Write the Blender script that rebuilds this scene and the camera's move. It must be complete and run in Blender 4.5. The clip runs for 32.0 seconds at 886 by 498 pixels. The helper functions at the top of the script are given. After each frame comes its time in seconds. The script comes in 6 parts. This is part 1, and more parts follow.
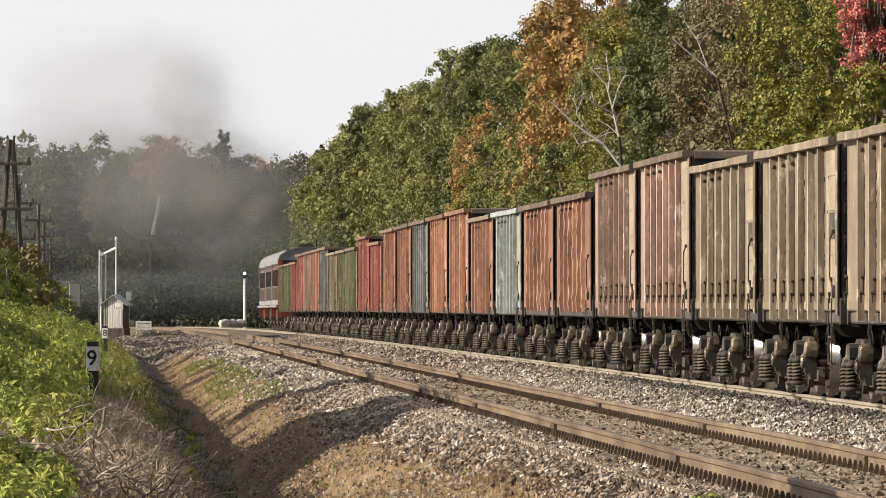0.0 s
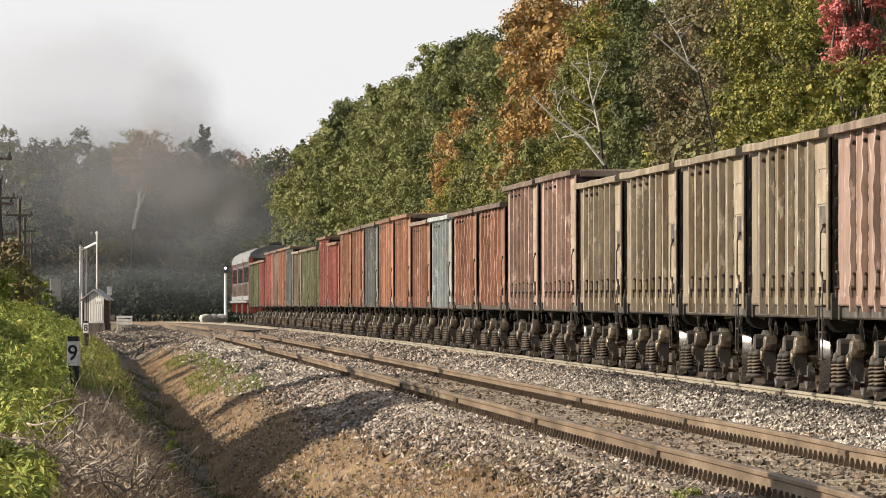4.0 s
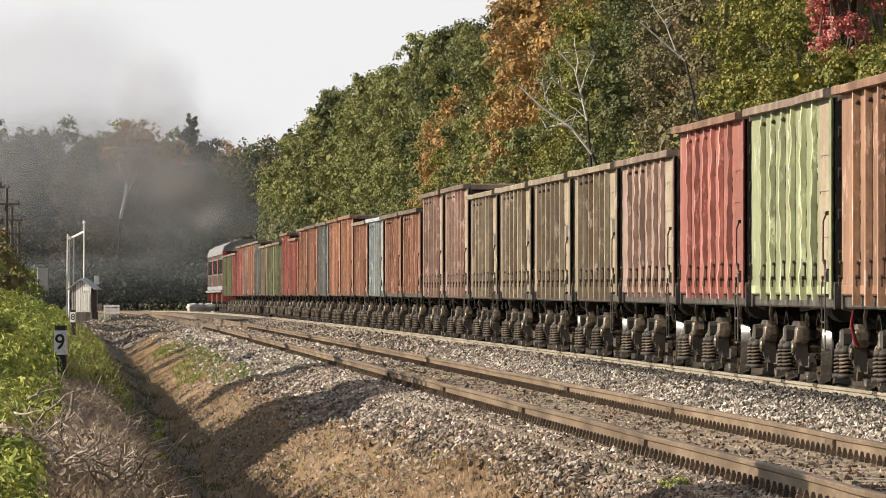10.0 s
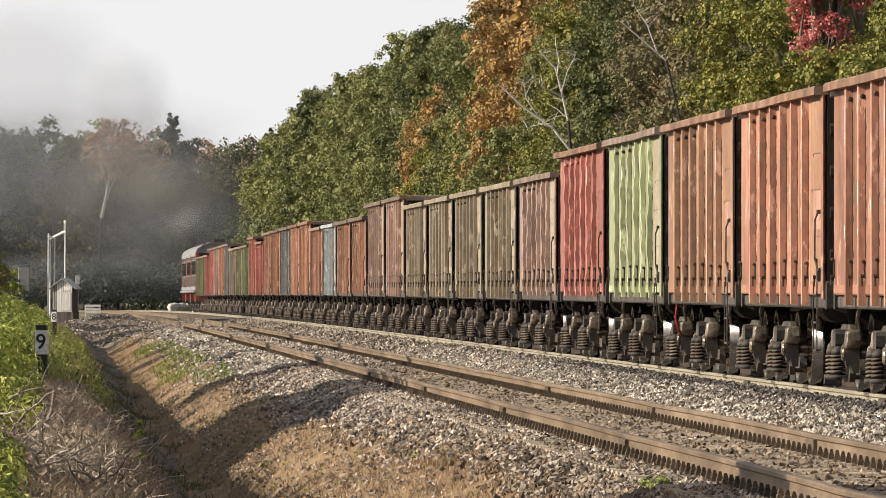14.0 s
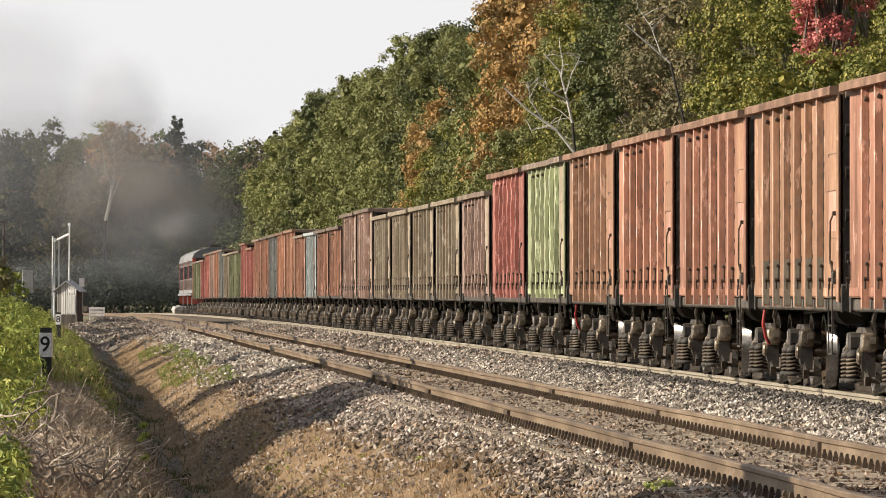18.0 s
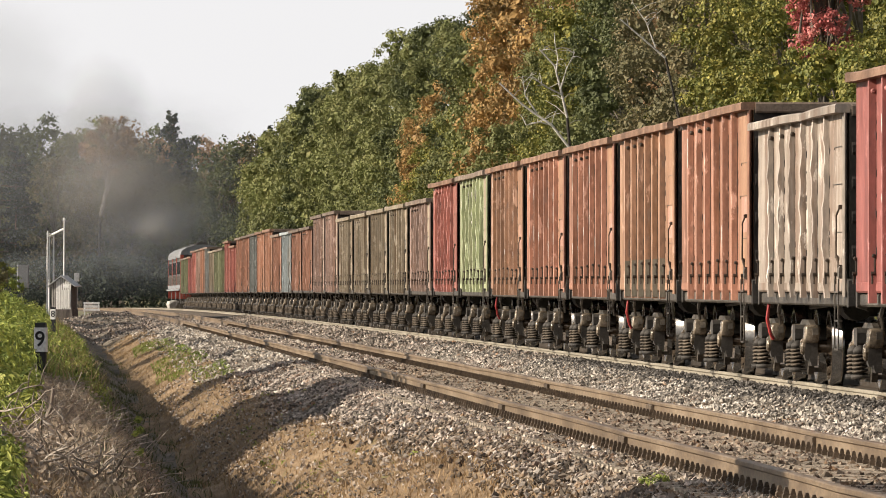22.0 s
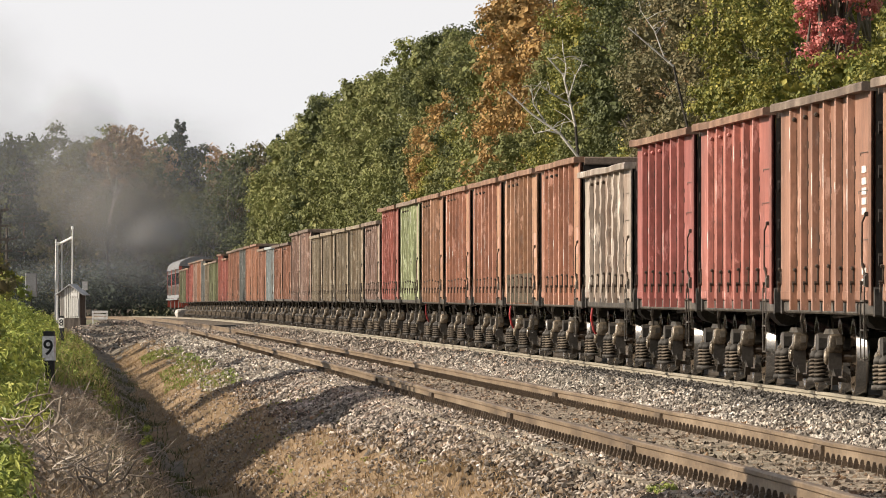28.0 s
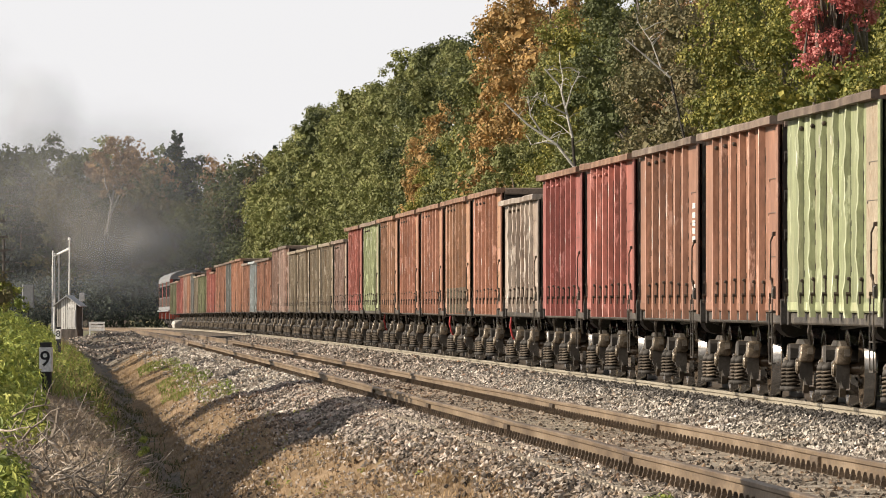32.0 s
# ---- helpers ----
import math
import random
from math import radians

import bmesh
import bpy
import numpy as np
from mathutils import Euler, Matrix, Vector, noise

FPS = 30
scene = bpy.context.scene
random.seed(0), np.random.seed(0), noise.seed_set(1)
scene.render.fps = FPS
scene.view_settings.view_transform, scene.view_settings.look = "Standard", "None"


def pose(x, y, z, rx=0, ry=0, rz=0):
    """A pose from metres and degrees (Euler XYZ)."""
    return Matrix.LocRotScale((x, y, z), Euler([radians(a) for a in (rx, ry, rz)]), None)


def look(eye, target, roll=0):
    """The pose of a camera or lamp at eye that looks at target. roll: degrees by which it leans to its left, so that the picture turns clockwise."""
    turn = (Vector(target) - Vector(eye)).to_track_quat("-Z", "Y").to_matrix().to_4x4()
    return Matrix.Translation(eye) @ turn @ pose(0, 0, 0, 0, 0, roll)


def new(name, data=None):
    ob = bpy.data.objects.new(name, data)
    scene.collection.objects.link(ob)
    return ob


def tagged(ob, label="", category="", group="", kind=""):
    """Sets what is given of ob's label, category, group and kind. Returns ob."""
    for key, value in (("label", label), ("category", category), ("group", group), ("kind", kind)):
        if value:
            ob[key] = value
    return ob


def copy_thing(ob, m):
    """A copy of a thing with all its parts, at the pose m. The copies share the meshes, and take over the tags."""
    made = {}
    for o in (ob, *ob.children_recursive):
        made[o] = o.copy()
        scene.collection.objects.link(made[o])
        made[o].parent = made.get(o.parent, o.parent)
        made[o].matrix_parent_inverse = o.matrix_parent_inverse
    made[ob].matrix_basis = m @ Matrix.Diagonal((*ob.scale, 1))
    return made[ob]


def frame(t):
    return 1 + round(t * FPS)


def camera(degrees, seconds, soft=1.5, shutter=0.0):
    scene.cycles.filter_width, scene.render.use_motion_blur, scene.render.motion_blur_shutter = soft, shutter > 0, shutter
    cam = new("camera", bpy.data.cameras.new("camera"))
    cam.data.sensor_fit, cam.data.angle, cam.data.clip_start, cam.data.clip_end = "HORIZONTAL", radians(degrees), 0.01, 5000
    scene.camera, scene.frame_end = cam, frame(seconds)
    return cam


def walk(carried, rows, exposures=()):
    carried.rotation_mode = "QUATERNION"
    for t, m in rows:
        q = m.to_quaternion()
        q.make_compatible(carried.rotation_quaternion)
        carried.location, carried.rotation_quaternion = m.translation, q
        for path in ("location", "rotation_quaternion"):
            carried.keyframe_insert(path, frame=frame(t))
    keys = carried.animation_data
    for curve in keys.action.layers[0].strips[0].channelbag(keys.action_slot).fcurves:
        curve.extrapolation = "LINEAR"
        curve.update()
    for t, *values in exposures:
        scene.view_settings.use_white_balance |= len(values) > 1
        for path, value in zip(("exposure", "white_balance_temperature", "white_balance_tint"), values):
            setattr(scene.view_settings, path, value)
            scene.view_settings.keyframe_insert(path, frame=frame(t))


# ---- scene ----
cam = camera(5.458, 32.0, soft=0.95)
EYE = (0.0, 0.0, 1.265)
# seconds, tilt above level, turn to the left, in degrees
TURNS = [
    (0, 0.308, 0.309), (0.5, 0.303, 0.293), (1, 0.303, 0.277), (1.5, 0.292, 0.267),
    (2, 0.287, 0.245), (2.5, 0.284, 0.229), (3, 0.276, 0.213), (3.5, 0.279, 0.203),
    (5.5, 0.257, 0.144), (6, 0.255, 0.133), (6.5, 0.249, 0.128), (7, 0.241, 0.128),
    (7.5, 0.223, 0.128), (8, 0.212, 0.123), (8.5, 0.207, 0.117), (9, 0.207, 0.117),
    (9.5, 0.201, 0.112), (10, 0.209, 0.112), (10.5, 0.212, 0.107), (11, 0.207, 0.056),
    (11.5, 0.185, 0.037), (12, 0.191, 0.027), (12.5, 0.180, 0.016), (13, 0.185, 0.000),
    (13.5, 0.191, -0.005), (14, 0.207, -0.005), (14.5, 0.212, 0.000), (16.5, 0.228, 0.003),
    (17, 0.212, 0.016), (17.5, 0.212, 0.016), (18, 0.223, 0.021), (18.5, 0.217, 0.019),
    (19, 0.212, 0.021), (19.5, 0.207, 0.016), (20, 0.207, 0.011), (20.5, 0.193, 0.005),
    (21, 0.185, -0.005), (21.5, 0.185, -0.011), (22, 0.191, -0.011), (22.5, 0.185, -0.011),
    (23, 0.180, -0.011), (23.5, 0.191, -0.016), (24, 0.191, -0.016), (24.5, 0.196, -0.011),
    (25, 0.196, 0.005), (25.5, 0.212, 0.021), (27.5, 0.244, 0.037), (28, 0.244, 0.040),
    (28.5, 0.255, 0.043), (29, 0.276, 0.037), (29.5, 0.297, 0.027), (30, 0.308, 0.027),
    (30.5, 0.314, 0.027), (31, 0.319, 0.027), (31.5, 0.313, 0.021), (32, 0.313, 0.021),
]
walk(cam, [(t, pose(*EYE, 90 + up, 0, left)) for t, up, left in TURNS])

# ---- light ----
SUN_AZ, SUN_EL = 262.5, 25.0        # compass degrees clockwise from +Y, height
sun_dir = Vector((math.sin(radians(SUN_AZ)) * math.cos(radians(SUN_EL)), math.cos(radians(SUN_AZ)) * math.cos(radians(SUN_EL)), math.sin(radians(SUN_EL))))
world = bpy.data.worlds.new("sky")
scene.world = world
world.use_nodes = True
wn, wl = world.node_tree.nodes, world.node_tree.links
sky = wn.new("ShaderNodeTexSky")
sky.sky_type = "NISHITA"
sky.sun_disc = False
sky.sun_elevation, sky.sun_rotation = radians(SUN_EL), radians(SUN_AZ)
sky.dust_density, sky.air_density = 2.0, 1.0
pale = wn.new("ShaderNodeHueSaturation")
pale.inputs["Saturation"].default_value = 0.55
veil = wn.new("ShaderNodeMix")
veil.data_type = "RGBA"
# the haze lies along the horizon and thins out upwards
aim = wn.new("ShaderNodeTexCoord")
split = wn.new("ShaderNodeSeparateXYZ")
haze = wn.new("ShaderNodeMapRange")
haze.interpolation_type = "SMOOTHSTEP"
for k, v in (("From Min", 0.02), ("From Max", 0.55), ("To Min", 0.92), ("To Max", 0.12)):
    haze.inputs[k].default_value = v
wl.new(aim.outputs["Generated"], split.inputs[0])
wl.new(split.outputs["Z"], haze.inputs["Value"])
wl.new(haze.outputs[0], veil.inputs["Factor"])
veil.inputs["B"].default_value = (8.55, 8.45, 8.55, 1)
wl.new(sky.outputs[0], pale.inputs["Color"])
wl.new(pale.outputs[0], veil.inputs["A"])
wl.new(veil.outputs["Result"], wn["Background"].inputs[0])
wn["Background"].inputs[1].default_value = 0.0707
sun = new("sun", bpy.data.lights.new("sun", "SUN"))
sun.data.energy, sun.data.angle, sun.data.color = 5.0, radians(0.6), (1.0, 0.885, 0.735)
sun.matrix_world = look(sun_dir * 100, (0, 0, 0))
scene.view_settings.exposure = 0.64

# ---- plan of the line ----
# the near rail of the loaded track lies at x = line_x(y); its rail head at line_z(y)
PITCH, SPEED = 13.92, 6.585


def line_x(y):
    return 9.784 - 0.04536 * y + 1.2332e-5 * y * y - 1.4924e-8 * y ** 3 + 6.2e-6 * np.maximum(y - 430, 0) ** 2


def line_z(y):
    return -1.763e-6 * y * y


def line_slope(y):
    return -0.04536 + 2.4664e-5 * y - 4.4772e-8 * y * y + 1.24e-5 * np.maximum(y - 430, 0)


LY = np.linspace(-200, 1400, 6401)
LS = np.concatenate([[0], np.cumsum(np.hypot(np.diff(LY), np.diff(line_x(LY))))])
LS += 40 - np.interp(40, LY, LS)


def on_line(s, across=0.0, up=0.0):
    """The pose of a thing on the loaded track, s metres along it, its +Y along the track."""
    y = float(np.interp(s, LS, LY))
    a = math.atan(line_slope(y))
    x = line_x(y) + (0.76 + across) * math.cos(a)
    return pose(x, y - (0.76 + across) * math.sin(a), line_z(y) + up, 0, 0, -math.degrees(a))


# ---- materials ----
def node(nt, kind, **values):
    n = nt.nodes.new(kind)
    for k, v in values.items():
        n.inputs[k.replace("_", " ")].default_value = v
    return n


def material(name, colours, rough=0.8, metal=0.0, scale=3.0, fine=40.0, stretch=(1, 1, 1), bump=0.3, stain=None, stain_at=0.55, island=0.0, obj=0.0, spec=0.3, streak=0.0, chip=None, peel=None):
    """Two noise scales over two or three colours, an optional stain of its own colour, bump, and shades by piece."""
    m = bpy.data.materials.new(name)
    m.use_nodes = True
    nt = m.node_tree
    lk = nt.links.new
    bsdf = nt.nodes["Principled BSDF"]
    bsdf.inputs["Roughness"].default_value, bsdf.inputs["Metallic"].default_value = rough, metal
    bsdf.inputs["Specular IOR Level"].default_value = spec
    co = node(nt, "ShaderNodeTexCoord")
    mp = node(nt, "ShaderNodeMapping", Scale=stretch)
    lk(co.outputs["Object"], mp.inputs[0])
    off = node(nt, "ShaderNodeObjectInfo")
    sh = node(nt, "ShaderNodeVectorMath")
    sh.operation = "MULTIPLY_ADD"
    lk(off.outputs["Random"], sh.inputs[0])
    sh.inputs[1].default_value = (37.0, 23.0, 51.0)
    lk(mp.outputs[0], sh.inputs[2])
    big = node(nt, "ShaderNodeTexNoise", Scale=scale, Detail=5.0, Roughness=0.6)
    lk(sh.outputs[0], big.inputs["Vector"])
    ramp = node(nt, "ShaderNodeValToRGB")
    ramp.color_ramp.elements[0].position, ramp.color_ramp.elements[1].position = 0.32, 0.7
    ramp.color_ramp.elements[0].color, ramp.color_ramp.elements[1].color = (*colours[0], 1), (*colours[-1], 1)
    if len(colours) > 2:
        ramp.color_ramp.elements.new(0.52).color = (*colours[1], 1)
    lk(big.outputs["Fac"], ramp.inputs[0])
    col = ramp.outputs[0]
    small = node(nt, "ShaderNodeTexNoise", Scale=fine, Detail=4.0, Roughness=0.65)
    lk(sh.outputs[0], small.inputs["Vector"])
    grain = node(nt, "ShaderNodeMapRange")
    for k, v in (("From Min", 0.3), ("From Max", 0.7), ("To Min", 0.72), ("To Max", 1.25)):
        grain.inputs[k].default_value = v
    lk(small.outputs["Fac"], grain.inputs["Value"])
    value = grain.outputs[0]
    for amount, source in ((island, "ShaderNodeNewGeometry"), (obj, "ShaderNodeObjectInfo")):
        if amount:
            src = node(nt, source)
            mr = node(nt, "ShaderNodeMapRange")
            mr.inputs["To Min"].default_value, mr.inputs["To Max"].default_value = 1 - amount, 1 + amount
            lk(src.outputs["Random Per Island" if island and source.endswith("Geometry") else "Random"], mr.inputs["Value"])
            mu = node(nt, "ShaderNodeMath")
            mu.operation = "MULTIPLY"
            lk(value, mu.inputs[0])
            lk(mr.outputs[0], mu.inputs[1])
            value = mu.outputs[0]
    if stain:
        st = node(nt, "ShaderNodeTexNoise", Scale=scale * 2.3, Detail=6.0, Roughness=0.7)
        ma = node(nt, "ShaderNodeMapping", Scale=(1, 0.45, 0.18) if streak else (1, 1, 1), Location=(5, 9, 2))
        lk(sh.outputs[0], ma.inputs[0])
        lk(ma.outputs[0], st.inputs["Vector"])
        sr = node(nt, "ShaderNodeMapRange")
        for k, v in (("From Min", stain_at), ("From Max", stain_at + 0.12), ("To Min", 0.0), ("To Max", 0.85)):
            sr.inputs[k].default_value = v
        lk(st.outputs["Fac"], sr.inputs["Value"])
        mx = node(nt, "ShaderNodeMix")
        mx.data_type = "RGBA"
        lk(sr.outputs[0], mx.inputs["Factor"])
        lk(col, mx.inputs["A"])
        mx.inputs["B"].default_value = (*stain, 1)
        col = mx.outputs["Result"]
    if chip:
        cn = node(nt, "ShaderNodeTexNoise", Scale=scale * 7.0, Detail=5.0, Roughness=0.75)
        cm = node(nt, "ShaderNodeMapping", Scale=(1, 1, 0.5), Location=(3, 1, 8))
        lk(sh.outputs[0], cm.inputs[0])
        lk(cm.outputs[0], cn.inputs["Vector"])
        cr = node(nt, "ShaderNodeMapRange")
        for k, v in (("From Min", 0.60), ("From Max", 0.66), ("To Min", 0.0), ("To Max", 0.8)):
            cr.inputs[k].default_value = v
        lk(cn.outputs["Fac"], cr.inputs["Value"])
        cx = node(nt, "ShaderNodeMix")
        cx.data_type = "RGBA"
        lk(cr.outputs[0], cx.inputs["Factor"])
        lk(col, cx.inputs["A"])
        cx.inputs["B"].default_value = (*chip, 1)
        col = cx.outputs["Result"]
    if peel:
        pn = node(nt, "ShaderNodeTexNoise", Scale=5.0, Detail=6.0, Roughness=0.72)
        pm = node(nt, "ShaderNodeMapping", Scale=(1, 0.4, 0.9), Location=(13, 4, 6))
        lk(sh.outputs[0], pm.inputs[0])
        lk(pm.outputs[0], pn.inputs["Vector"])
        pr = node(nt, "ShaderNodeMapRange")
        for k, v in (("From Min", 0.575), ("From Max", 0.625), ("To Min", 0.0), ("To Max", 0.85)):
            pr.inputs[k].default_value = v
        lk(pn.outputs["Fac"], pr.inputs["Value"])
        px = node(nt, "ShaderNodeMix")
        px.data_type = "RGBA"
        lk(pr.outputs[0], px.inputs["Factor"])
        lk(col, px.inputs["A"])
        px.inputs["B"].default_value = (*peel, 1)
        col = px.outputs["Result"]
    sc = node(nt, "ShaderNodeVectorMath")
    sc.operation = "SCALE"
    lk(col, sc.inputs[0])
    lk(value, sc.inputs["Scale"])
    lk(sc.outputs[0], bsdf.inputs["Base Color"])
    if bump:
        bp = node(nt, "ShaderNodeBump", Strength=bump, Distance=0.02)
        lk(small.outputs["Fac"], bp.inputs["Height"])
        lk(bp.outputs[0], bsdf.inputs["Normal"])
    return m


def leaf_material(name, colours, single=0.4, clump=0.9):
    """Leaves that differ one by one and from bough to bough, with some light coming through."""
    m = bpy.data.materials.new(name)
    m.use_nodes = True
    nt = m.node_tree
    lk = nt.links.new
    bsdf = nt.nodes["Principled BSDF"]
    geo = node(nt, "ShaderNodeNewGeometry")
    oi = node(nt, "ShaderNodeObjectInfo")
    co = node(nt, "ShaderNodeTexCoord")
    sh = node(nt, "ShaderNodeVectorMath")
    sh.operation = "MULTIPLY_ADD"
    sh.inputs[1].default_value = (31.0, 47.0, 19.0)
    lk(oi.outputs["Random"], sh.inputs[0])
    lk(co.outputs["Object"], sh.inputs[2])
    patch = node(nt, "ShaderNodeTexNoise", Scale=clump, Detail=3.0, Roughness=0.55)
    lk(sh.outputs[0], patch.inputs["Vector"])
    pr = node(nt, "ShaderNodeMapRange")
    for k, v in (("From Min", 0.3), ("From Max", 0.7), ("To Min", 0.0), ("To Max", 1.0 - single)):
        pr.inputs[k].default_value = v
    lk(patch.outputs["Fac"], pr.inputs["Value"])
    both = node(nt, "ShaderNodeMath")
    both.operation = "MULTIPLY_ADD"
    lk(geo.outputs["Random Per Island"], both.inputs[0])
    both.inputs[1].default_value = single
    lk(pr.outputs[0], both.inputs[2])
    ramp = node(nt, "ShaderNodeValToRGB")
    for i, c in enumerate(colours):
        at = i / (len(colours) - 1)
        e = ramp.color_ramp.elements[0 if i == 0 else -1] if i in (0, len(colours) - 1) else ramp.color_ramp.elements.new(at)
        e.position, e.color = at, (*c, 1)
    lk(both.outputs[0], ramp.inputs[0])
    no = node(nt, "ShaderNodeTexNoise", Scale=0.3, Detail=2.0)
    lk(sh.outputs[0], no.inputs["Vector"])
    mr = node(nt, "ShaderNodeMapRange")
    for k, v in (("From Min", 0.3), ("From Max", 0.7), ("To Min", 0.8), ("To Max", 1.5)):
        mr.inputs[k].default_value = v
    lk(no.outputs["Fac"], mr.inputs["Value"])
    sc = node(nt, "ShaderNodeVectorMath")
    sc.operation = "SCALE"
    lk(ramp.outputs[0], sc.inputs[0])
    lk(mr.outputs[0], sc.inputs["Scale"])
    lk(sc.outputs[0], bsdf.inputs["Base Color"])
    bsdf.inputs["Roughness"].default_value = 0.6
    bsdf.inputs["Specular IOR Level"].default_value = 0.25
    tr = node(nt, "ShaderNodeBsdfTranslucent")
    lk(sc.outputs[0], tr.inputs["Color"])
    mix = node(nt, "ShaderNodeMixShader")
    mix.inputs[0].default_value = 0.2
    lk(bsdf.outputs[0], mix.inputs[1])
    lk(tr.outputs[0], mix.inputs[2])
    lk(mix.outputs[0], nt.nodes["Material Output"].inputs[0])
    return m


# ---- mesh helpers ----
class Shape:
    """Collects vertices and faces of one mesh."""

    def __init__(self):
        self.v, self.f = [], []

    def add(self, verts, faces):
        n = len(self.v)
        self.v += [tuple(p) for p in verts]
        self.f += [tuple(i + n for i in f) for f in faces]
        return self

    def box(self, x0, x1, y0, y1, z0, z1, c=0.0):
        """A box; c bevels its upright and lying edges along the longest side."""
        if c <= 0:
            v = [(x, y, z) for x in (x0, x1) for y in (y0, y1) for z in (z0, z1)]
            return self.add(v, [(0, 1, 3, 2), (4, 6, 7, 5), (0, 4, 5, 1), (2, 3, 7, 6), (0, 2, 6, 4), (1, 5, 7, 3)])
        size = (x1 - x0, y1 - y0, z1 - z0)
        ax = size.index(max(size))
        a, b = [i for i in range(3) if i != ax]
        lo, hi = (x0, y0, z0), (x1, y1, z1)
        ring = [(lo[a] + c, lo[b]), (hi[a] - c, lo[b]), (hi[a], lo[b] + c), (hi[a], hi[b] - c), (hi[a] - c, hi[b]), (lo[a] + c, hi[b]), (lo[a], hi[b] - c), (lo[a], lo[b] + c)]
        v = []
        for end in (lo[ax], hi[ax]):
            for p, q in ring:
                w = [0, 0, 0]
                w[ax], w[a], w[b] = end, p, q
                v.append(w)
        f = [(i, (i + 1) % 8, 8 + (i + 1) % 8, 8 + i) for i in range(8)] + [tuple(range(7, -1, -1)), tuple(range(8, 16))]
        return self.add(v, f)

    def prism(self, outline, axis, a, b):
        """An outline in the plane across axis, drawn out from a to b."""
        n = len(outline)
        v = []
        for end in (a, b):
            for p, q in outline:
                w = [p, q]
                w.insert(axis, end)
                v.append(w)
        return self.add(v, [(i, (i + 1) % n, n + (i + 1) % n, n + i) for i in range(n)] + [tuple(range(n - 1, -1, -1)), tuple(range(n, 2 * n))])

    def tube(self, path, radii, sides=6):
        """A tapering tube along a path of points."""
        path = [Vector([float(c) for c in p]) for p in path]
        if not hasattr(radii, "__len__"):
            radii = [radii] * len(path)
        radii = [float(r) for r in radii]
        rings = []
        up = Vector((0.3, 0.2, 0.93))
        for i, p in enumerate(path):
            d = (path[min(i + 1, len(path) - 1)] - path[max(i - 1, 0)]).normalized()
            s = d.cross(up if abs(d.dot(up)) < 0.95 else Vector((1, 0, 0))).normalized()
            t = d.cross(s)
            rings.append([p + radii[i] * (math.cos(6.2832 * k / sides) * s + math.sin(6.2832 * k / sides) * t) for k in range(sides)])
        v = [q for r in rings for q in r]
        f = [(i * sides + k, i * sides + (k + 1) % sides, (i + 1) * sides + (k + 1) % sides, (i + 1) * sides + k) for i in range(len(path) - 1) for k in range(sides)]
        f += [tuple(range(sides - 1, -1, -1)), tuple(range(len(v) - sides, len(v)))]
        return self.add(v, f)

    def lathe(self, profile, centre, axis=0, sides=20):
        """A profile of (along, radius) turned round an axis through centre."""
        v, n = [], len(profile)
        for k in range(sides):
            c, s = math.cos(6.2832 * k / sides), math.sin(6.2832 * k / sides)
            for a, r in profile:
                w = [r * c, r * s]
                w.insert(axis, a)
                v.append((w[0] + centre[0], w[1] + centre[1], w[2] + centre[2]))
        f = [(k * n + i, k * n + i + 1, ((k + 1) % sides) * n + i + 1, ((k + 1) % sides) * n + i) for k in range(sides) for i in range(n - 1)]
        f += [tuple(k * n for k in range(sides)), tuple(k * n + n - 1 for k in range(sides - 1, -1, -1))]
        return self.add(v, f)

    def mesh(self, name, mat, smooth=False):
        me = bpy.data.meshes.new(name)
        me.from_pydata(self.v, [], self.f)
        if mat:
            me.materials.append(mat)
        bm = bmesh.new()
        bm.from_mesh(me)
        bmesh.ops.recalc_face_normals(bm, faces=bm.faces)
        bm.to_mesh(me)
        bm.free()
        if smooth:
            me.polygons.foreach_set("use_smooth", [True] * len(me.polygons))
        return me


def part(name, shape, mat, parent, label="", smooth=False):
    """One mesh object under a thing or under a part."""
    data = shape.mesh(name, mat, smooth) if isinstance(shape, Shape) else shape
    ob = new(name, data)
    ob.parent = parent
    if label:
        ob["label"] = label
    return ob


def thing(name, label, category, at=None, group="", kind=""):
    ob = tagged(new(name), label, category, group, kind)
    if at is not None:
        ob.matrix_basis = at
    return ob


def raw_mesh(name, verts, faces, mat, smooth=False):
    """A large mesh from arrays; all faces have the same number of corners."""
    verts, faces = np.asarray(verts, np.float32), np.asarray(faces, np.int32)
    me = bpy.data.meshes.new(name)
    me.vertices.add(len(verts))
    me.vertices.foreach_set("co", verts.ravel())
    n = faces.shape[1]
    me.loops.add(faces.size)
    me.loops.foreach_set("vertex_index", faces.ravel())
    me.polygons.add(len(faces))
    me.polygons.foreach_set("loop_start", np.arange(0, faces.size, n, dtype=np.int32))
    me.polygons.foreach_set("use_smooth", np.full(len(faces), smooth))
    if mat:
        me.materials.append(mat)
    me.update(calc_edges=True)
    me.validate()
    return me

